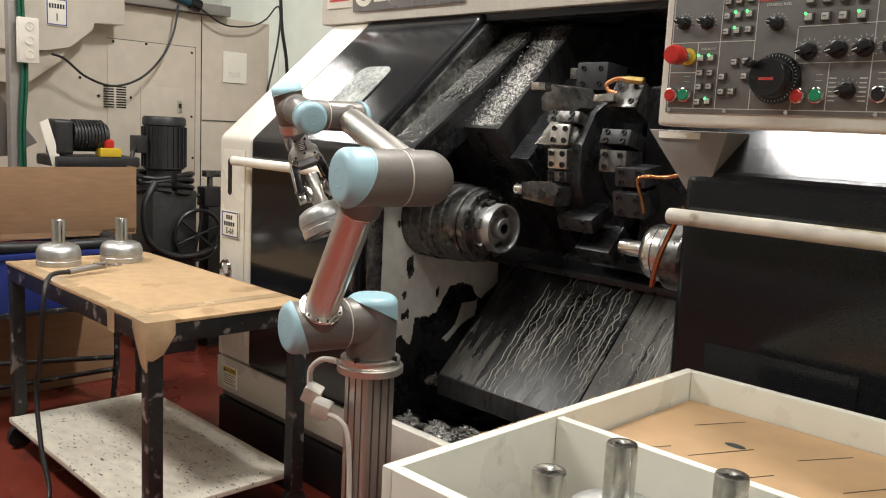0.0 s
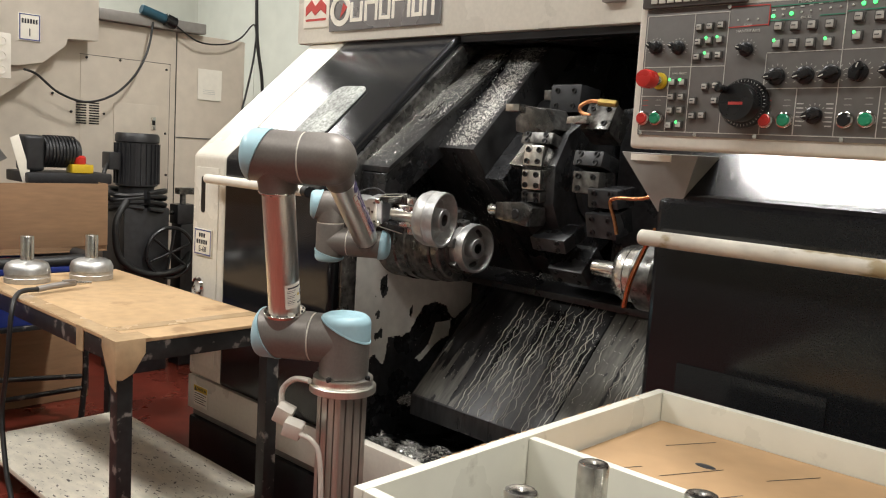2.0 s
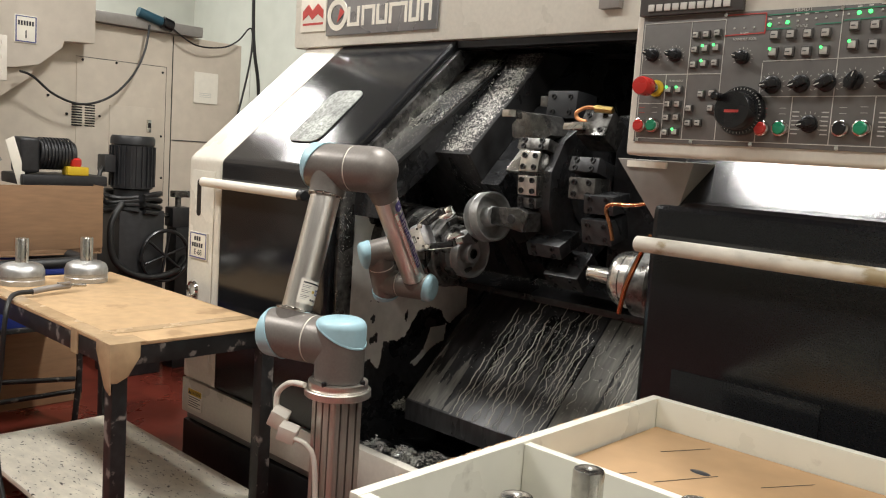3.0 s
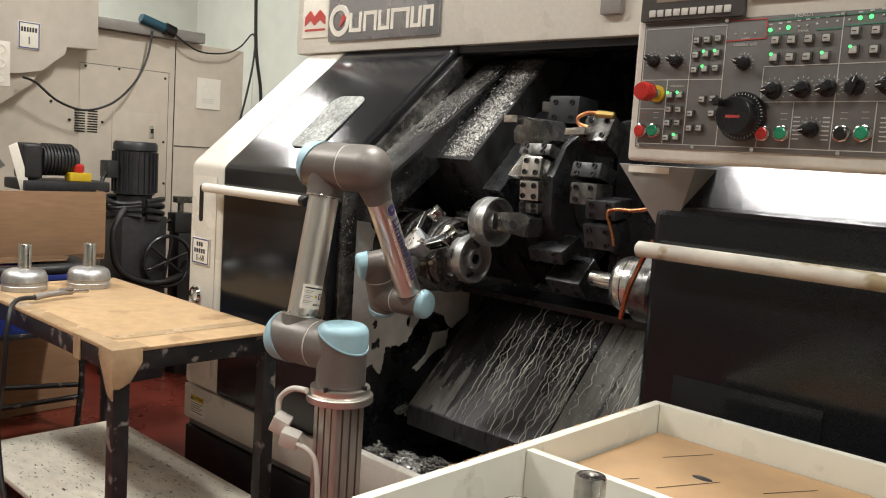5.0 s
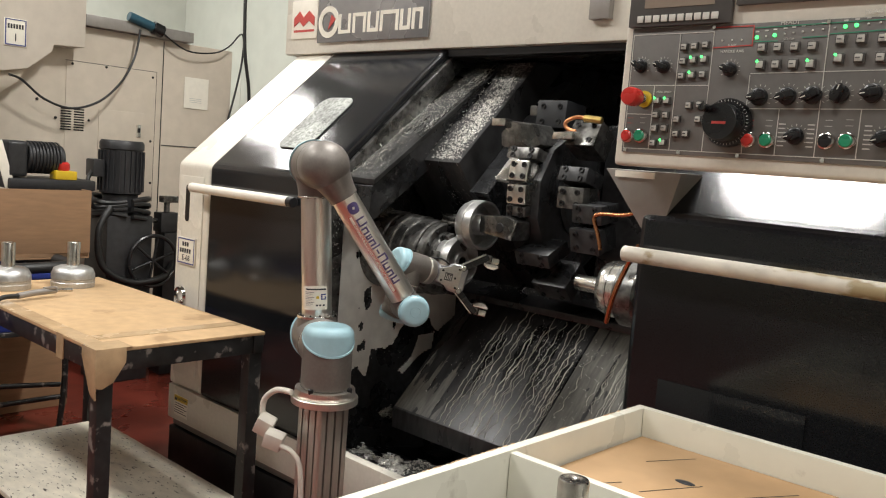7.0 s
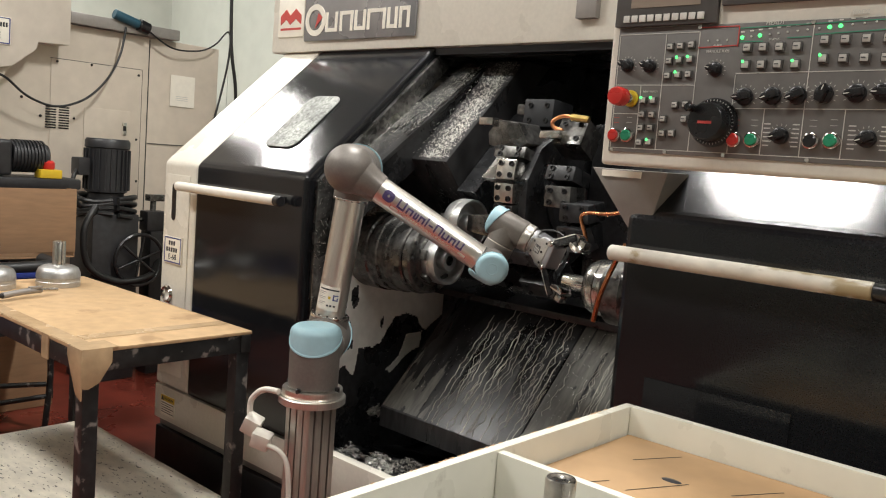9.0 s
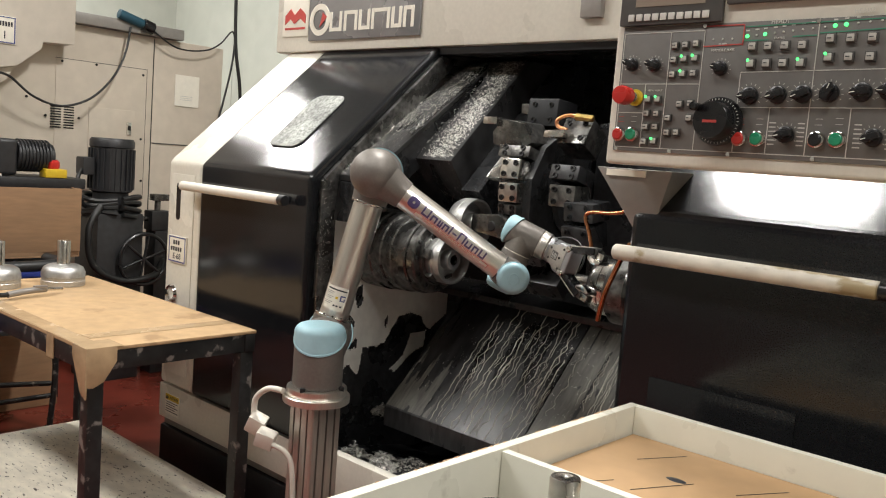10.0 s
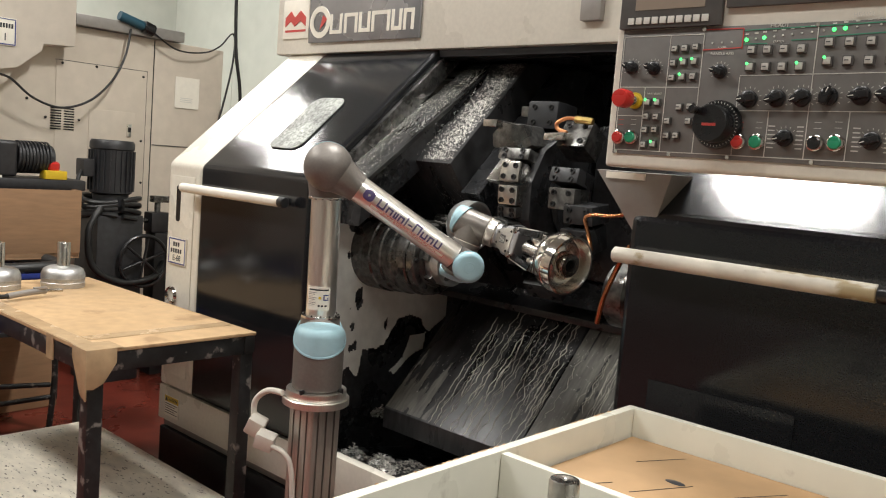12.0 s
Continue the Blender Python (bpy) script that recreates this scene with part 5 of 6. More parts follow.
# thin grey film left by the coolant, broken by bare cells; long streaks of painted sheen on the left
def film_patch(x0, x1, s0, s1, lift, keep):
    bm, verts, dx, ds = bmesh.new(), {}, 0.0035, 0.006
    for i in range(int((x1 - x0) / dx)):
        for j in range(int((s1 - s0) / ds)):
            if not keep(x0 + i * dx, s0 + j * ds):
                continue
            quad = []
            for a, b in ((0, 0), (1, 0), (1, 1), (0, 1)):
                k = (i + a, j + b)
                if k not in verts:
                    jit = noise.noise_vector(Vector((k[0] * 0.7, k[1] * 0.7, 5))) * dx * 0.5
                    verts[k] = bm.verts.new(on_guard(x0 + k[0] * dx + jit.x, s0 + k[1] * ds + jit.y, lift))
                quad.append(verts[k])
            bm.faces.new(quad)
    return bm


def streak_and_cell(x, s):
    streak = noise.noise(Vector((x * 34, s * 1.6, 2))) + 0.5 * noise.noise(Vector((x * 120, s * 4, 8)))
    cell = noise.noise(Vector((x * 26 + 3, s * 9, 4)))
    return streak, cell


def keep_left(x, s):
    streak, cell = streak_and_cell(x, s)
    return streak + 4.2 * (s - 0.42) > -0.05 and cell < 0.38 and s < 0.57


def keep_right(x, s):
    streak, cell = streak_and_cell(x * 0.8 + 5, s)
    return streak > -0.3 - 0.4 * s and cell < 0.62 - 1.1 * max(0, s - 0.15) * (1 if x > -1.5 else 0.1)


M_FILM_SHEEN = material("grey_film_and_sheen", (0.105, 0.1, 0.086), 0.45, grain=0.35, scale=30, coarse=8, bump=0.02, stretch=(3, 0.5, 0.5))
# Left patch: pale streaks of reflected light, put into the colour.
tagged(part("film_and_sheen", film_patch(-2.195, -1.985, 0.02, 0.575, 0.0006, keep_left), M_FILM_SHEEN, lathe, "smeared grey coolant film and painted streaks of sheen"), kind="stuff")
tagged(part("film_and_sheen", film_patch(-1.578, -1.08, 0.02, 0.57, 0.0046, keep_right), M_FILM_SHEEN, lathe, "smeared grey coolant film and painted streaks of sheen"), kind="stuff")

# ---- chips ----
def chips(name, label, spots, size=0.007):
    """Bright curled turnings: small bent slivers at the given places."""
    verts, faces = [], []
    for p, nrm, pile in spots:
        t = Vector((rnd.uniform(-1, 1), rnd.uniform(-1, 1), rnd.uniform(-1, 1))).normalized()
        u = t.cross(nrm).normalized() if t.cross(nrm).length > 0.1 else Vector((1, 0, 0))
        v = nrm.cross(u) * 0.5 + t * 0.4 * pile
        L, W = size * rnd.uniform(0.4, 1.3), size * rnd.uniform(0.15, 0.4)
        c = p + nrm * (0.001 + pile * rnd.random() * 0.012)
        n = len(verts)
        for a, lift in ((-1, 0.0), (0, 0.35), (1, 0.05)):
            for b in (-1, 1):
                verts.append(tuple(c + u * L * a + v * W * b + nrm * L * lift))
        faces += [(n, n + 1, n + 3, n + 2), (n + 2, n + 3, n + 5, n + 4)]
    me = bpy.data.meshes.new(name)
    me.from_pydata(verts, [], faces)
    me.materials.append(M_CHIPS)
    ob = new(name, me)
    return tagged(ob, label, "metal chips", kind="stuff")


UPN = Vector((0, -S2, S2))
spots = []
for k in range(1700):
    s = rnd.random()
    x = -2.318 + 0.13 * rnd.random() ** (1.6 if s < 0.7 else 0.8)
    spots.append((Vector((x, 2.005 + 0.61 * s, 1.367 + 0.452 * s)), Vector((0, -0.6, 0.8)), 0.6))
for k in range(2300):
    s = rnd.random() ** 1.1
    x = -2.081 + 0.034 * rnd.gauss(0, 1) if rnd.random() < 0.8 else -2.31 + 0.28 * rnd.random()
    if -2.317 < x < -2.02:
        spots.append((Vector((x, 2.252 + 0.4 * s, 1.45 + 0.394 * s)), UPN, 0.7))
chips("chip_strip", "bright aluminium chips lying along the slanted covers", spots, 0.0046)
spots = []
for k in range(1100):
    spots.append((Vector((-2.349, 2.0 + 0.9 * rnd.random(), 0.6 + 0.76 * rnd.random() ** 0.6)), Vector((1, 0, 0)), 0.05))
for k in range(500):
    spots.append((Vector((-1.925, 2.5 + 0.3 * rnd.random(), 1.36 + 0.25 * rnd.random())), Vector((1, 0, 0)), 0.05))
for k in range(700):
    spots.append((on_guard(-2.1 + 1.0 * rnd.random(), 0.02 + 0.54 * rnd.random(), 0.004), UPN, 0.05))
for k in range(500):
    spots.append((Vector((-2.31 + 1.2 * rnd.random(), 2.6 + 0.06 * rnd.random(), 0.958 + 0.02 * rnd.random())), UPN, 0.3))
for k in range(260):
    spots.append((Vector((-2.325, 1.93 + 0.05 * rnd.random(), 0.5 + 0.85 * rnd.random())), Vector((0.7, -0.7, 0)), 0.05))
for k in range(900):
    s = rnd.random()
    spots.append((Vector((-2.32 + 0.3 * rnd.random(), 2.247 + 0.46 * s, 1.4436 - 0.5286 * s)), Vector((0, -0.754, -0.656)), 0.03))
for k in range(350):
    a = rnd.random() * 6.283
    spots.append((Vector((-1.8155, 2.52 + 0.23 * rnd.random() * math.cos(a), 1.34 + 0.23 * rnd.random() * math.sin(a))), Vector((-1, 0, 0)), 0.03))
for k in range(900):
    spots.append((on_guard(-1.97 + 0.38 * rnd.random(), 0.08 + 0.48 * rnd.random(), 0.002), UPN, 0.05))
chips("chip_specks", "specks of bright chips stuck to oily steel", spots, 0.0032)
spots = []
for cx, cy, cz, r in ((-2.1, 2.1, 0.34, 0.07), (-2.0, 2.16, 0.33, 0.09), (-1.9, 2.17, 0.33, 0.07), (-2.2, 2.05, 0.35, 0.06), (-2.24, 2.22, 0.46, 0.045), (-2.05, 2.05, 0.345, 0.06)):
    for k in range(330):
        a, q = rnd.random() * 6.283, r * math.sqrt(rnd.random())
        spots.append((Vector((cx + q * math.cos(a), cy + q * math.sin(a) * 0.7, cz + 0.05 * (1 - q / r) * rnd.random())), Vector((0, 0, 1)), 1.0))
for cx, cy, cz, r in ((-2.3, 2.1, 1.22, 0.07), (-2.27, 2.13, 1.235, 0.06)):
    for k in range(260):
        a, q = rnd.random() * 6.283, r * math.sqrt(rnd.random())
        spots.append((Vector((cx + q * math.cos(a) * 0.7, cy + q * math.sin(a), cz + 0.04 * (1 - q / r) * rnd.random())), Vector((0, 0, 1)), 1.0))
chips("chip_heap", "heaps of bright curled chips", spots, 0.008)

# ---- table clutter ----
for x0, x1, y0, y1 in ((-2.52, -2.428, U0 - 0.004, U0 + 0.11),):
    tape = solid("packing_tape", prism([(y0, TZ + 0.002), (y1 - 0.02, TZ + 0.002), (y1 - 0.02, TZ - 0.045), (y0 + 0.055, TZ - 0.105), (y0 + 0.02, TZ - 0.122), (y0, TZ - 0.118)], -2.432, -2.424, "x", 0.002), M_TAPE, "crumpled brown tape over the table's corner", "tape")
    part("fold", prism([(x0, TZ + 0.003), (-2.4245, TZ + 0.003), (-2.4245, TZ - 0.155), (-2.46, TZ - 0.14), (x0, TZ - 0.03)], U0 - 0.008, U0 - 0.002, "y", 0.002), M_TAPE, tape)
    part("top_strip", box(x0, -2.4245, U0 - 0.002, U0 + 0.11, TZ + 0.0008, TZ + 0.0025, 0), M_TAPE, tape)
strips = solid("edge_tape", box(T0 + 0.02, -2.525, U0 + 0.002, U0 + 0.06, TZ + 0.0006, TZ + 0.0014, 0), M_TAPE, "brown tape along the cardboard's edge", "tape")
part("strip", box(-2.62, -2.56, U0 + 0.065, U1 - 0.01, TZ + 0.0006, TZ + 0.0014, 0), M_TAPE, strips)
part("wrap", box(-2.72, -2.67, U0 - 0.001, U0 + 0.003, TZ - 0.08, TZ + 0.0005, 0), M_TAPE, strips)
gun = thing("air_gun", pose(-3.30, 1.35, TZ), "black air gun with a steel nozzle lying on the table", "air gun")
part("body", tube([(0.03, -0.11, 0.02), (0.01, -0.05, 0.024), (0.0, 0.0, 0.026), (-0.02, 0.05, 0.024)], 0.012), M_GREYMETAL, gun)
part("nozzle", tube([(-0.02, 0.05, 0.024), (-0.028, 0.08, 0.022), (-0.03, 0.12, 0.02)], 0.007), M_STEEL, gun)
part("trigger", box(-0.016, 0.004, 0.0, 0.05, 0.034, 0.042, 0.002), M_GREYMETAL, gun)
part("air_hose", tube([(0.03, -0.11, 0.02), (0.06, -0.19, 0.016), (0.12, -0.235, -0.05), (0.12, -0.25, -0.25), (0.1, -0.26, -0.42), (0.2, -0.28, -0.6), (0.32, -0.3, -0.74), (0.5, -0.45, -0.788)], 0.009), M_RUBBER, gun, "black air hose hanging to the floor")

# ---- cable on the robot column ----
lead = thing("robot_lead", pose(BASE.x, BASE.y, 0), "white cable with two plastic junction boxes on the column", "cable")
part("cable", tube([(-0.045, -0.088, hz - 0.015), (-0.1, -0.1, hz - 0.02), (-0.15, -0.105, hz - 0.06), (-0.155, -0.105, hz - 0.11)], 0.009), M_WHITEPL, lead)
part("junction_box", box(-0.026, 0.026, -0.022, 0.022, -0.028, 0.028, 0.005), M_WHITEPL, lead, "", Matrix.Translation((-0.14, -0.105, hz - 0.135)) @ Matrix.Rotation(radians(30), 4, "Y") @ Matrix.Rotation(radians(35), 4, "Z"))
part("junction_box", box(-0.028, 0.028, -0.022, 0.022, -0.024, 0.024, 0.005), M_WHITEPL, lead, "", Matrix.Translation((-0.085, -0.11, hz - 0.165)) @ Matrix.Rotation(radians(20), 4, "Y") @ Matrix.Rotation(radians(35), 4, "Z"))
part("cable", tube([(-0.055, -0.108, hz - 0.175), (-0.02, -0.09, hz - 0.19), (0.0, -0.075, hz - 0.24), (0.004, -0.066, hz - 0.4), (0.004, -0.066, 0.1)], 0.008), M_WHITEPL, lead)

# ---- tray marks ----
for k in range(34):
    y = V0 + 0.05 + (V1 - V0 - 0.1) * rnd.random()
    w = 0.002 + 0.007 * rnd.random() ** 2
    part("edge_chip", box(R0 - 0.0004, R0 + 0.0014 + 0.003 * rnd.random(), y - w, y + w, RZ - 0.0035, RZ + 0.0004, 0), M_TRAYBED, tray)
for x, y, w, a in ((-0.78, 1.60, 0.1, 62), (-0.70, 1.45, 0.12, 64), (-0.56, 1.58, 0.1, 60), (-0.62, 1.36, 0.12, 64), (-0.8, 1.36, 0.08, 62), (-0.45, 1.5, 0.1, 62)):
    part("knife_cut", box(-w * 0.6, w * 0.6, -0.0007, 0.0007, 0, 0.0006, 0), M_INK, tray, "", Matrix.Translation((x, y, 0.8685)) @ Matrix.Rotation(radians(a), 4, "Z"))
part("oil_spot", turned([(0, 0), (0.016, 0), (0.014, 0.0008), (0, 0.0008)], 20, Matrix.Diagonal((1.3, 0.7, 1, 1))), M_INK, tray, "dark oil spot", Matrix.Translation((-0.70, 1.505, 0.8685)))

# ---- machine behind: cabinet, hood, fittings ----
XB = -5.2
back = thing("background_machine", pose(0, 0, 0), "beige sheet-metal cabinet of another turning machine", "machine")
part("cabinet", box(-6.6, XB, -1.5, 2.84, 0.15, 2.08, 0.006), M_BEIGE, back)
part("cabinet", box(-6.6, XB - 0.004, 2.848, 3.36, 0.15, 2.08, 0.006), M_BEIGE, back)
part("plinth", box(-6.5, XB - 0.06, -1.4, 3.3, 0.0, 0.1495, 0.0), M_BASEBLACK, back)
part("hood", prism([(-1.5, 3.2), (2.26, 3.2), (2.26, 1.94), (2.08, 1.93), (2.07, 1.89), (1.94, 1.78), (1.81, 1.75), (1.2, 1.72), (-1.5, 1.72)], -6.2, -5.05, "x", 0.006), M_BEIGE_HOOD, back, "pale projecting hood")
part("hood_foot", prism([(1.94, 1.779), (1.81, 1.749), (1.2, 1.719), (1.2, 1.6), (1.7, 1.55), (1.9, 1.7)], -5.6, -5.09, "x", 0.004), M_BEIGE, back)
part("cover_plate", box(XB + 0.0005, XB + 0.006, 2.215, 2.795, 1.03, 1.865, 0.002), M_BEIGE, back)
part("access_door", box(XB + 0.0065, XB + 0.014, 2.42, 2.72, 1.3, 1.595, 0.002), M_BEIGE, back)
for y0, y1, z0, z1 in ((2.415, 2.4195, 1.3, 1.6), (2.415, 2.72, 1.5955, 1.6), (2.2105, 2.8, 1.866, 1.869), (2.7955, 2.7985, 1.03, 1.8655)):
    part("joint", box(XB + 0.0005, XB + 0.0045, y0, y1, z0, z1, 0), M_BEZEL, back)
part("joint", box(XB - 0.03, XB - 0.006, 2.8402, 2.8478, 0.16, 2.07, 0), M_KNOB, back)
part("door_latch", box(XB + 0.0142, XB + 0.022, 2.665, 2.695, 1.44, 1.52, 0.002), M_CHROME, back)
part("latch_key", box(XB + 0.0222, XB + 0.03, 2.672, 2.688, 1.47, 1.5, 0.001), M_KNOB, back)
for k in range(9):
    for y in (2.19, 2.268):
        part("louvre", box(XB + 0.0005, XB + 0.008, y, y + 0.062, 1.452 + 0.0155 * k, 1.46 + 0.0155 * k, 0.001), M_KNOB, back)
for k in range(5):
    part("slot", box(XB + 0.0005, XB + 0.003, 2.245, 2.345, 1.128 + 0.043 * k, 1.136 + 0.043 * k, 0.0), M_KNOB, back)
part("joint", box(XB - 0.003, XB + 0.001, 2.852, 3.355, 1.398, 1.404, 0), M_BEZEL, back)
for y, z in ((2.25, 1.85), (2.46, 1.855), (2.77, 1.83), (2.77, 1.42), (2.78, 1.15), (2.05, 1.62), (2.16, 1.52), (2.36, 1.52)):
    part("screw", rod((XB, y, z), (XB + 0.011, y, z), 0.008, 10), M_KNOB, back)
notice = solid("paper_notice", box(XB + 0.001, XB + 0.003, 3.0, 3.18, 1.66, 1.865, 0), M_PAPER, "yellowed white paper notice on the cabinet", "notice")
for k in range(3):
    part("print_bar", box(XB + 0.0031, XB + 0.0036, 3.04, 3.13, 1.70 + 0.012 * k, 1.704 + 0.012 * k, 0), M_PRINT, notice)
num = solid("number_sign", box(-5.0485, -5.042, 1.805, 1.925, 1.89, 2.04, 0.002), M_PAPER, "white sign with blue border and the figure one", "sign")
for y0, y1, z0, z1 in ((1.809, 1.921, 2.031, 2.036), (1.809, 1.921, 1.894, 1.9), (1.809, 1.815, 1.9005, 2.0305), (1.915, 1.921, 1.9005, 2.0305)):
    part("border", box(-5.0415, -5.04, y0, y1, z0, z1, 0), M_BLUEINK, num)
lettering("1", 0.06, Matrix.Translation((-5.041, 1.865, 1.935)) @ Matrix.Rotation(radians(90), 4, "Z") @ UP_Y, M_INK, num, "print")
for k in range(6):
    part("brand_stroke", box(-5.0415, -5.0405, 1.822 + 0.0148 * k, 1.832 + 0.0148 * k, 1.985, 2.01, 0), M_INK, num)
duct = solid("cable_duct", box(-5.28, -5.14, 2.3, 3.02, 2.083, 2.15, 0.006), M_GREYMETAL, "grey cable duct on top of the cabinet", "cable duct")
M_TEAL = material("teal_plug_plastic", (0.02, 0.075, 0.11), 0.4, grain=0.08)
plug = thing("plug_coupling", pose(-5.13, 2.66, 2.16), "teal plug coupling on a black cable", "plug")
part("plug", rod((0, -0.1, 0.02), (0, 0.06, -0.02), 0.03, 16), M_TEAL, plug, "teal plug body")
part("socket", rod((0, 0.061, -0.02), (0, 0.13, -0.04), 0.04, 16), M_KNOB, plug)
part("cable", tube([(0, -0.02, -0.05), (0.02, -0.06, -0.22), (0.05, -0.15, -0.38), (0.08, -0.3, -0.52), (0.08, -0.47, -0.58), (0.08, -0.63, -0.54), (0.1, -0.76, -0.45), (0.13, -0.84, -0.43)], 0.007), M_RUBBER, plug, "black cable hanging in a bow")
part("cable", tube([(0, 0.12, -0.04), (0.0, 0.3, -0.13), (0.0, 0.5, -0.12), (0, 0.62, -0.06), (0, 0.7, 0.03), (0, 0.73, 0.02), (0, 0.74, -0.1)], 0.0055), M_RUBBER, plug)
solid("hanging_cable", tube([(-5.1, 3.35, 4.5), (-5.1, 3.36, 3.2), (-5.1, 3.38, 2.2), (-5.1, 3.44, 1.8), (-5.12, 3.46, 1.4), (-5.14, 3.45, 0.8)], 0.012), M_RUBBER, "thick black cable hanging from the ceiling", "cable")
solid("hanging_cable", tube([(-5.13, 3.40, 2.15), (-5.13, 3.38, 1.95), (-5.13, 3.30, 1.6), (-5.13, 3.22, 1.35)], 0.007), M_RUBBER, "thin grey cable beside the cabinet", "cable")

# coolant pump beside the cabinet
pump = thing("coolant_pump", pose(-4.8, 2.385, 0), "black upright pump motor with coiled hose on a tank", "pump")
part("motor", turned([(0, 1.0), (0.1, 1.0), (0.1, 1.1), (0.118, 1.11), (0.118, 1.36), (0.125, 1.365), (0.125, 1.40), (0.115, 1.415), (0, 1.415)], 40), M_MOTOR, pump)
for k in range(24):
    part("fin", box(0.117, 0.13, -0.003, 0.003, 1.12, 1.355, 0), M_MOTOR, pump, "", Matrix.Rotation(2 * math.pi * k / 24, 4, "Z"))
part("terminal_box", box(-0.05, 0.05, -0.19, -0.125, 1.2, 1.3, 0.008), M_MOTOR, pump)
for k in range(4):
    part("hose_coil", tube([(0.15 * math.cos(w) * (1 + 0.02 * k), 0.165 * math.sin(w), 1.07 - 0.03 * k + 0.015 * math.sin(2 * w + k)) for w in np.linspace(0, 6.1, 14)], 0.015, 8), M_RUBBER, pump)
part("tank", box(-0.14, 0.14, -0.14, 0.14, 0.0, 0.985, 0.01), M_MOTOR, pump)
part("hose", tube([(0.13, -0.12, 1.03), (0.16, -0.2, 0.9), (0.16, -0.17, 0.7), (0.17, 0.0, 0.6), (0.17, 0.2, 0.62), (0.1, 0.3, 0.7)], 0.02), M_RUBBER, pump)
part("hose", tube([(0.0, -0.16, 1.25), (0.05, -0.22, 1.18), (0.05, -0.2, 1.05), (0.02, -0.12, 1.0)], 0.012), M_RUBBER, pump)
valve = thing("valve_stand", pose(-4.75, 2.68, 0), "dark valve assembly with pipes and a hand wheel", "valve")
part("post", box(-0.06, 0.06, -0.06, 0.06, 0, 0.88, 0.006), M_MOTOR, valve)
part("block", box(-0.05, 0.05, -0.08, 0.05, 0.8805, 1.0, 0.008), M_MOTOR, valve)
part("pipe", rod((0, -0.02, 1.0), (0, -0.02, 1.06), 0.018), M_DARKSTEEL, valve)
part("head", box(-0.03, 0.03, -0.06, 0.05, 1.06, 1.1, 0.006), M_DARKSTEEL, valve)
part("outlet", rod((0, 0.05, 0.94), (0, 0.13, 0.94), 0.022), M_STEEL, valve)
part("pipe", rod((0, -0.08, 0.95), (0, -0.2, 0.95), 0.014), M_DARKSTEEL, valve)
hoop = [(0.12, -0.16 + 0.15 * math.cos(w), 0.72 + 0.15 * math.sin(w)) for w in np.linspace(0, 6.283, 25)]
part("hand_wheel", tube(hoop, 0.012, 8, steps=2), M_KNOB, valve)
for w in (20, 80, 140):
    a = radians(w)
    part("spoke", rod((0.12, -0.16 + 0.14 * math.cos(a), 0.72 + 0.14 * math.sin(a)), (0.12, -0.16 - 0.14 * math.cos(a), 0.72 - 0.14 * math.sin(a)), 0.008, 10), M_KNOB, valve)

# conveyor motor, cartons, crate trolley
conv = thing("conveyor_drive", pose(-4.5, 1.78, 0), "black conveyor drive with a horizontal motor and yellow stop box", "motor")
part("motor", rod((0, -0.06, 1.3), (0, 0.12, 1.29), 0.075, 36), M_MOTOR, conv)
for k in range(9):
    part("fin", turned([(0.076, 0), (0.083, 0), (0.083, 0.008), (0.076, 0.008)], 32, Matrix.Translation((0, -0.045 + 0.017 * k, 1.3)) @ Matrix.Rotation(radians(-90), 4, "X")), M_MOTOR, conv)
part("gearbox", box(-0.07, 0.07, -0.16, -0.065, 1.2, 1.38, 0.02, 3), M_MOTOR, conv)
part("frame", box(-0.2, 0.1, -0.16, 0.27, 1.14, 1.195, 0.01), M_MOTOR, conv)
part("leg", box(-0.1, 0.0, -0.1, 0.2, 0, 1.1395, 0.004), M_MOTOR, conv)
part("guard", prism([(-0.17, 1.14), (-0.12, 1.14), (-0.19, 1.38), (-0.23, 1.36)], 0.06, 0.066, "x", 0.001), M_PAPER, conv)
part("stop_box", box(0.02, 0.1, 0.06, 0.17, 1.1955, 1.24, 0.005), M_YELLOW, conv, "yellow stop box")
part("stop_button", turned([(0, 1.24), (0.026, 1.2405), (0.03, 1.25), (0.03, 1.275), (0.02, 1.285), (0, 1.287)], 24, Matrix.Translation((0.06, 0.115, 0))), M_RED, conv, "red mushroom button")
pillar = thing("steel_pillar", pose(-4.62, 1.5, 0), "dark steel pillar with green hoses and a socket strip", "pillar")
part("post", box(-0.03, 0.03, -0.035, 0.02, 0, 2.6, 0.003), M_GREYMETAL, pillar)
for k in range(2):
    part("hose", tube([(0.045, 0.0 + 0.018 * k, 2.5), (0.045, 0.01 + 0.018 * k, 1.9), (0.045, 0.022 + 0.018 * k, 1.6), (0.045, 0.005 + 0.018 * k, 1.3), (0.045, 0.01 + 0.018 * k, 0.95)], 0.009), M_GREENHOSE, pillar, "green hose")
strip = part("socket_strip", box(0.055, 0.085, -0.01, 0.09, 1.65, 1.87, 0.005), M_WHITEPL, pillar, "cream socket strip")
for k in range(3):
    part("socket", turned([(0.0, 0), (0.022, 0), (0.024, 0.003), (0.018, 0.004), (0.016, 0.001), (0, 0.001)], 20), M_WHITEPL, pillar, "", Matrix.Translation((0.0855, 0.045, 1.69 + 0.07 * k)) @ Matrix.Rotation(radians(90), 4, "Y"))
solid("grey_guard", prism([(0.6, 1.95), (1.25, 1.75), (1.63, 1.25), (1.5, 1.18), (0.6, 1.1)], -4.75, -4.7, "x", 0.003), M_GREYMETAL, "grey sheet metal guard of the conveyor", "guard")
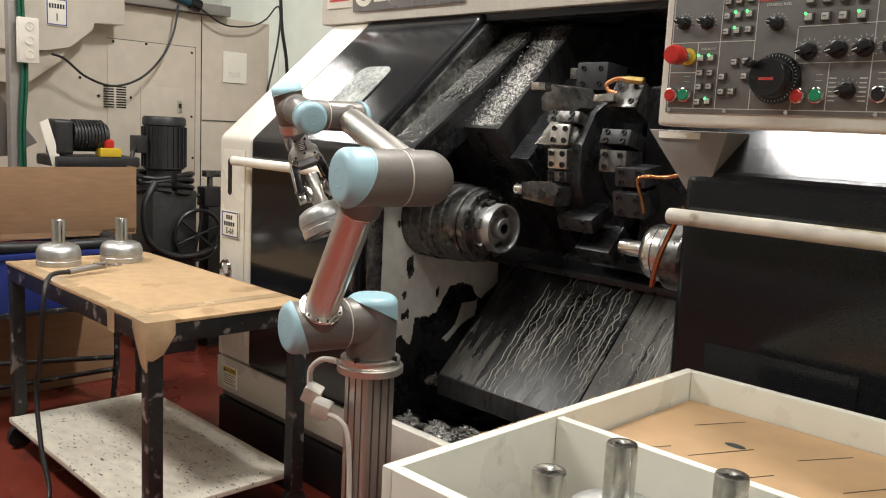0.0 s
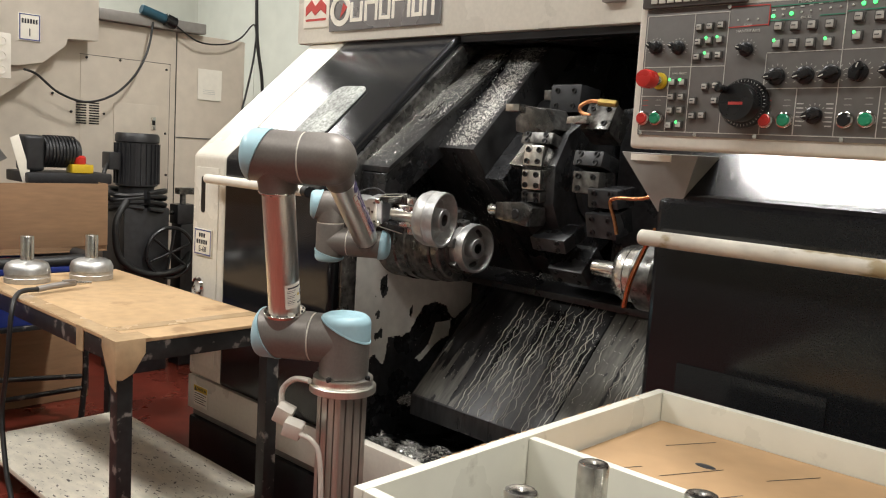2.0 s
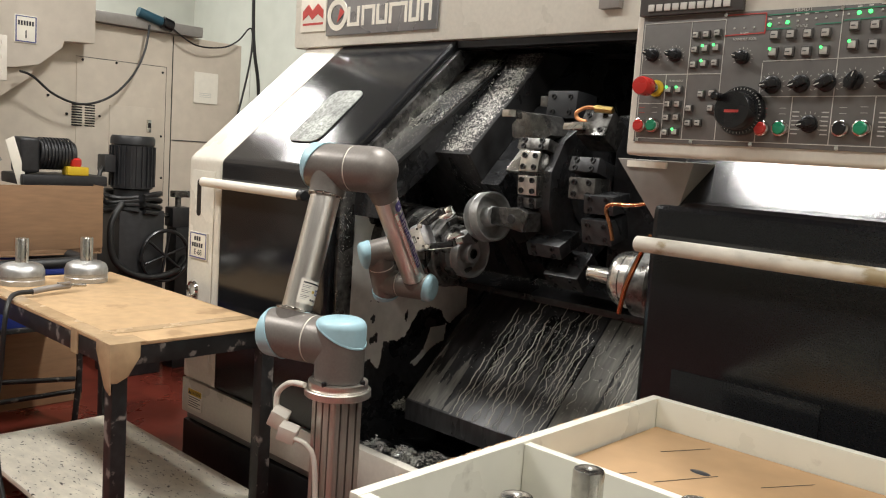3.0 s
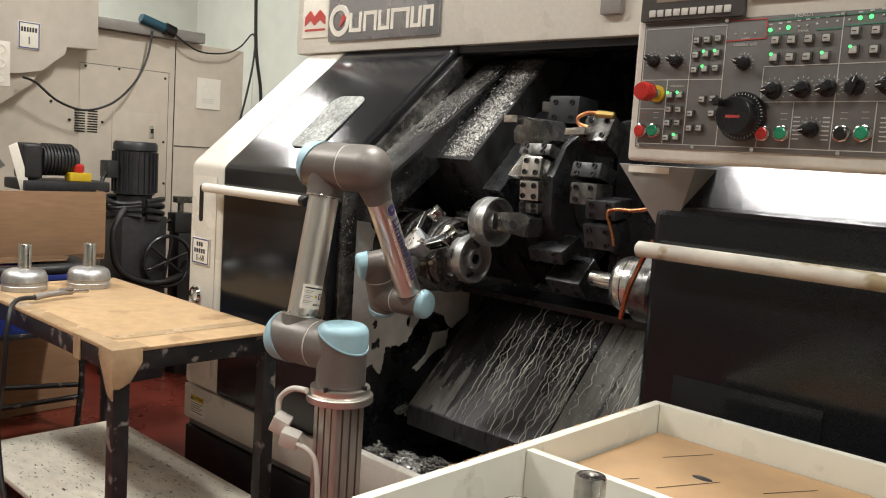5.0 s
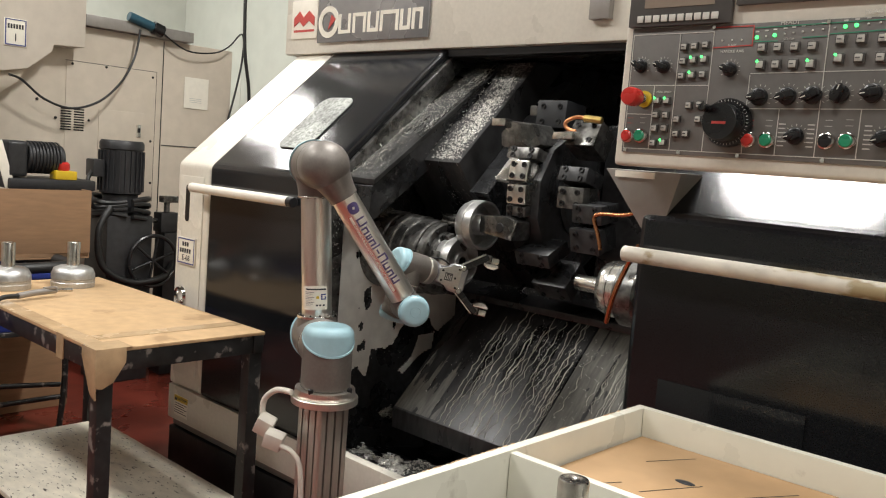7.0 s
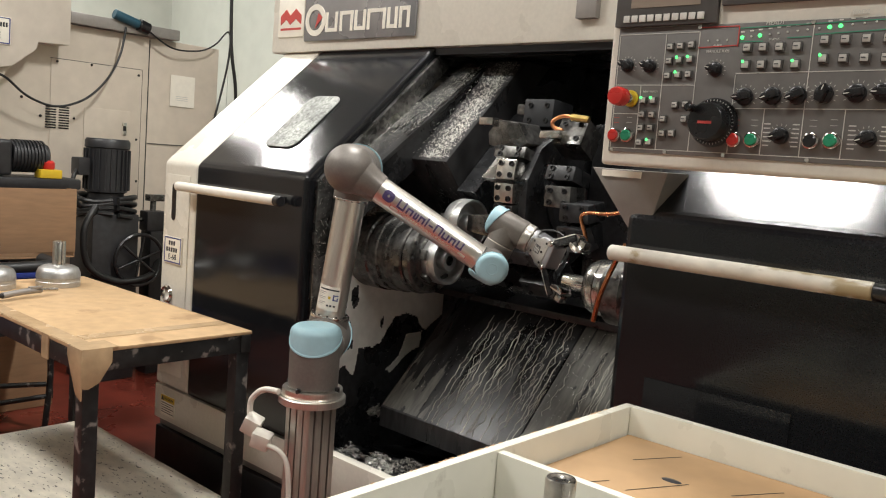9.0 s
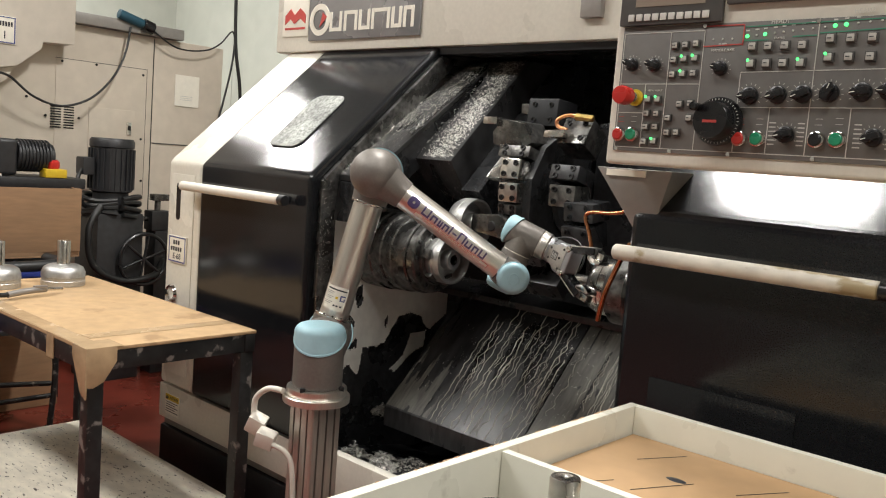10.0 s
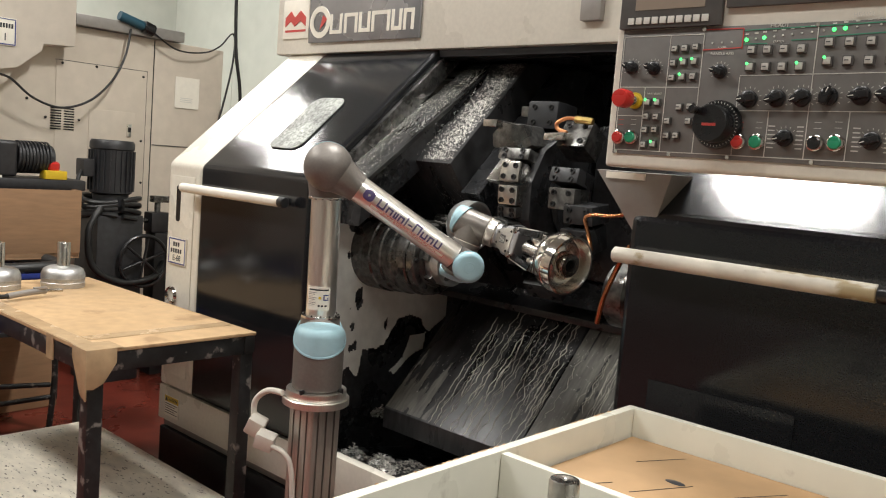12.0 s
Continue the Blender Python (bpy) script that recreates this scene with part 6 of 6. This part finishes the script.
carton = thing("cardboard_box", pose(-4.3, 1.6, 0), "open brown cardboard box with torn lower edge", "box")
part("front", box(0.0, 0.006, -0.9, 0.38, 0.83, 1.15, 0.001), M_CARD, carton)
part("side", box(-0.5, 0.0, 0.374, 0.38, 0.80, 1.15, 0.001), M_CARD, carton)
part("back", box(-0.506, -0.5, -0.9, 0.38, 0.80, 1.10, 0.001), M_CARD, carton)
part("bottom", box(-0.5, 0.0, -0.9, 0.374, 0.8, 0.806, 0), M_CARD, carton)
trolley = thing("crate_trolley", pose(-4.05, 1.3, 0), "black steel trolley frame on feet", "trolley")
for y in (-0.6, 0.42):
    for x in (-0.45, 0.06):
        part("leg", tube([(x, y, 0.5), (x, y + 0.02, 0.3), (x, y + 0.0, 0.03)], 0.014), M_TABLEBLACK, trolley)
        part("foot", rod((x, y, 0.0), (x, y, 0.03), 0.026, 16), M_RUBBER, trolley)
part("deck", box(-0.5, 0.1, -0.7, 0.46, 0.5, 0.52, 0.003), M_TABLEBLACK, trolley)
for z in (0.18, 0.34):
    part("rail", rod((0.06, -0.6, z), (0.06, 0.42, z + (0.0 if z < 0.3 else -0.1)), 0.012), M_TABLEBLACK, trolley)
crate = thing("plastic_crate", pose(-4.05, 1.3, 0.52), "blue plastic crate lined with black film", "crate")
part("front", box(0.06, 0.07, -0.7, 0.44, 0.0, 0.24, 0.003), M_BLUECRATE, crate)
part("side", box(-0.5, 0.0595, 0.43, 0.44, 0.0, 0.24, 0.003), M_BLUECRATE, crate)
part("back", box(-0.51, -0.5, -0.7, 0.43, 0.0, 0.24, 0.003), M_BLUECRATE, crate)
part("rim", box(0.045, 0.085, -0.71, 0.455, 0.241, 0.265, 0.004), M_BLUECRATE, crate)
part("bottom", box(-0.5, 0.0595, -0.7, 0.43, 0.0, 0.01, 0), M_BLUECRATE, crate)
part("film", tube([(0.05, -0.7, 0.285), (0.06, -0.3, 0.3), (0.05, 0.1, 0.285), (0.05, 0.43, 0.29), (-0.1, 0.45, 0.3)], 0.028), M_RUBBER, crate, "black plastic film round the rim")
part("red_cloth", tube([(-0.1, -0.6, 0.255), (-0.08, -0.2, 0.285), (-0.1, 0.0, 0.27), (-0.12, 0.2, 0.26)], 0.026), M_RED, crate, "red plastic lining")
flat = solid("cardboard_sheet", prism([(1.2, 0.003), (1.93, 0.003), (1.9, 0.42), (1.2, 0.5)], -4.4, -4.392, "x", 0.001), M_CARD, "brown cardboard sheet leaning behind the trolley", "cardboard")


def motions():
    times = [k / 10 for k in range(121)]
    for key, ob in (("shoulder", shoulder), ("upper", upper), ("fore", fore), ("wrist1", wrist1), ("wrist2", wrist2), ("flange", bracket_arm), ("tool", grip)):
        walk(ob, [(t, links_at(t)[key]) for t in times])
    for side, ob in FINGERS:
        walk(ob, [(t, finger_pose(t, side)) for t in times])
    for side, ob in TIPS:
        walk(ob, [(t, tip_pose(t, side)) for t in times])
    walk(brought, [(t, between(held(t, HOLD), turret_seat, (t - 2.6) / 0.5)) for t in times])
    walk(taken, [(t, between(spindle_seat, held(t, HOLD), (t - 10.5) / 0.6)) for t in times])


motions()
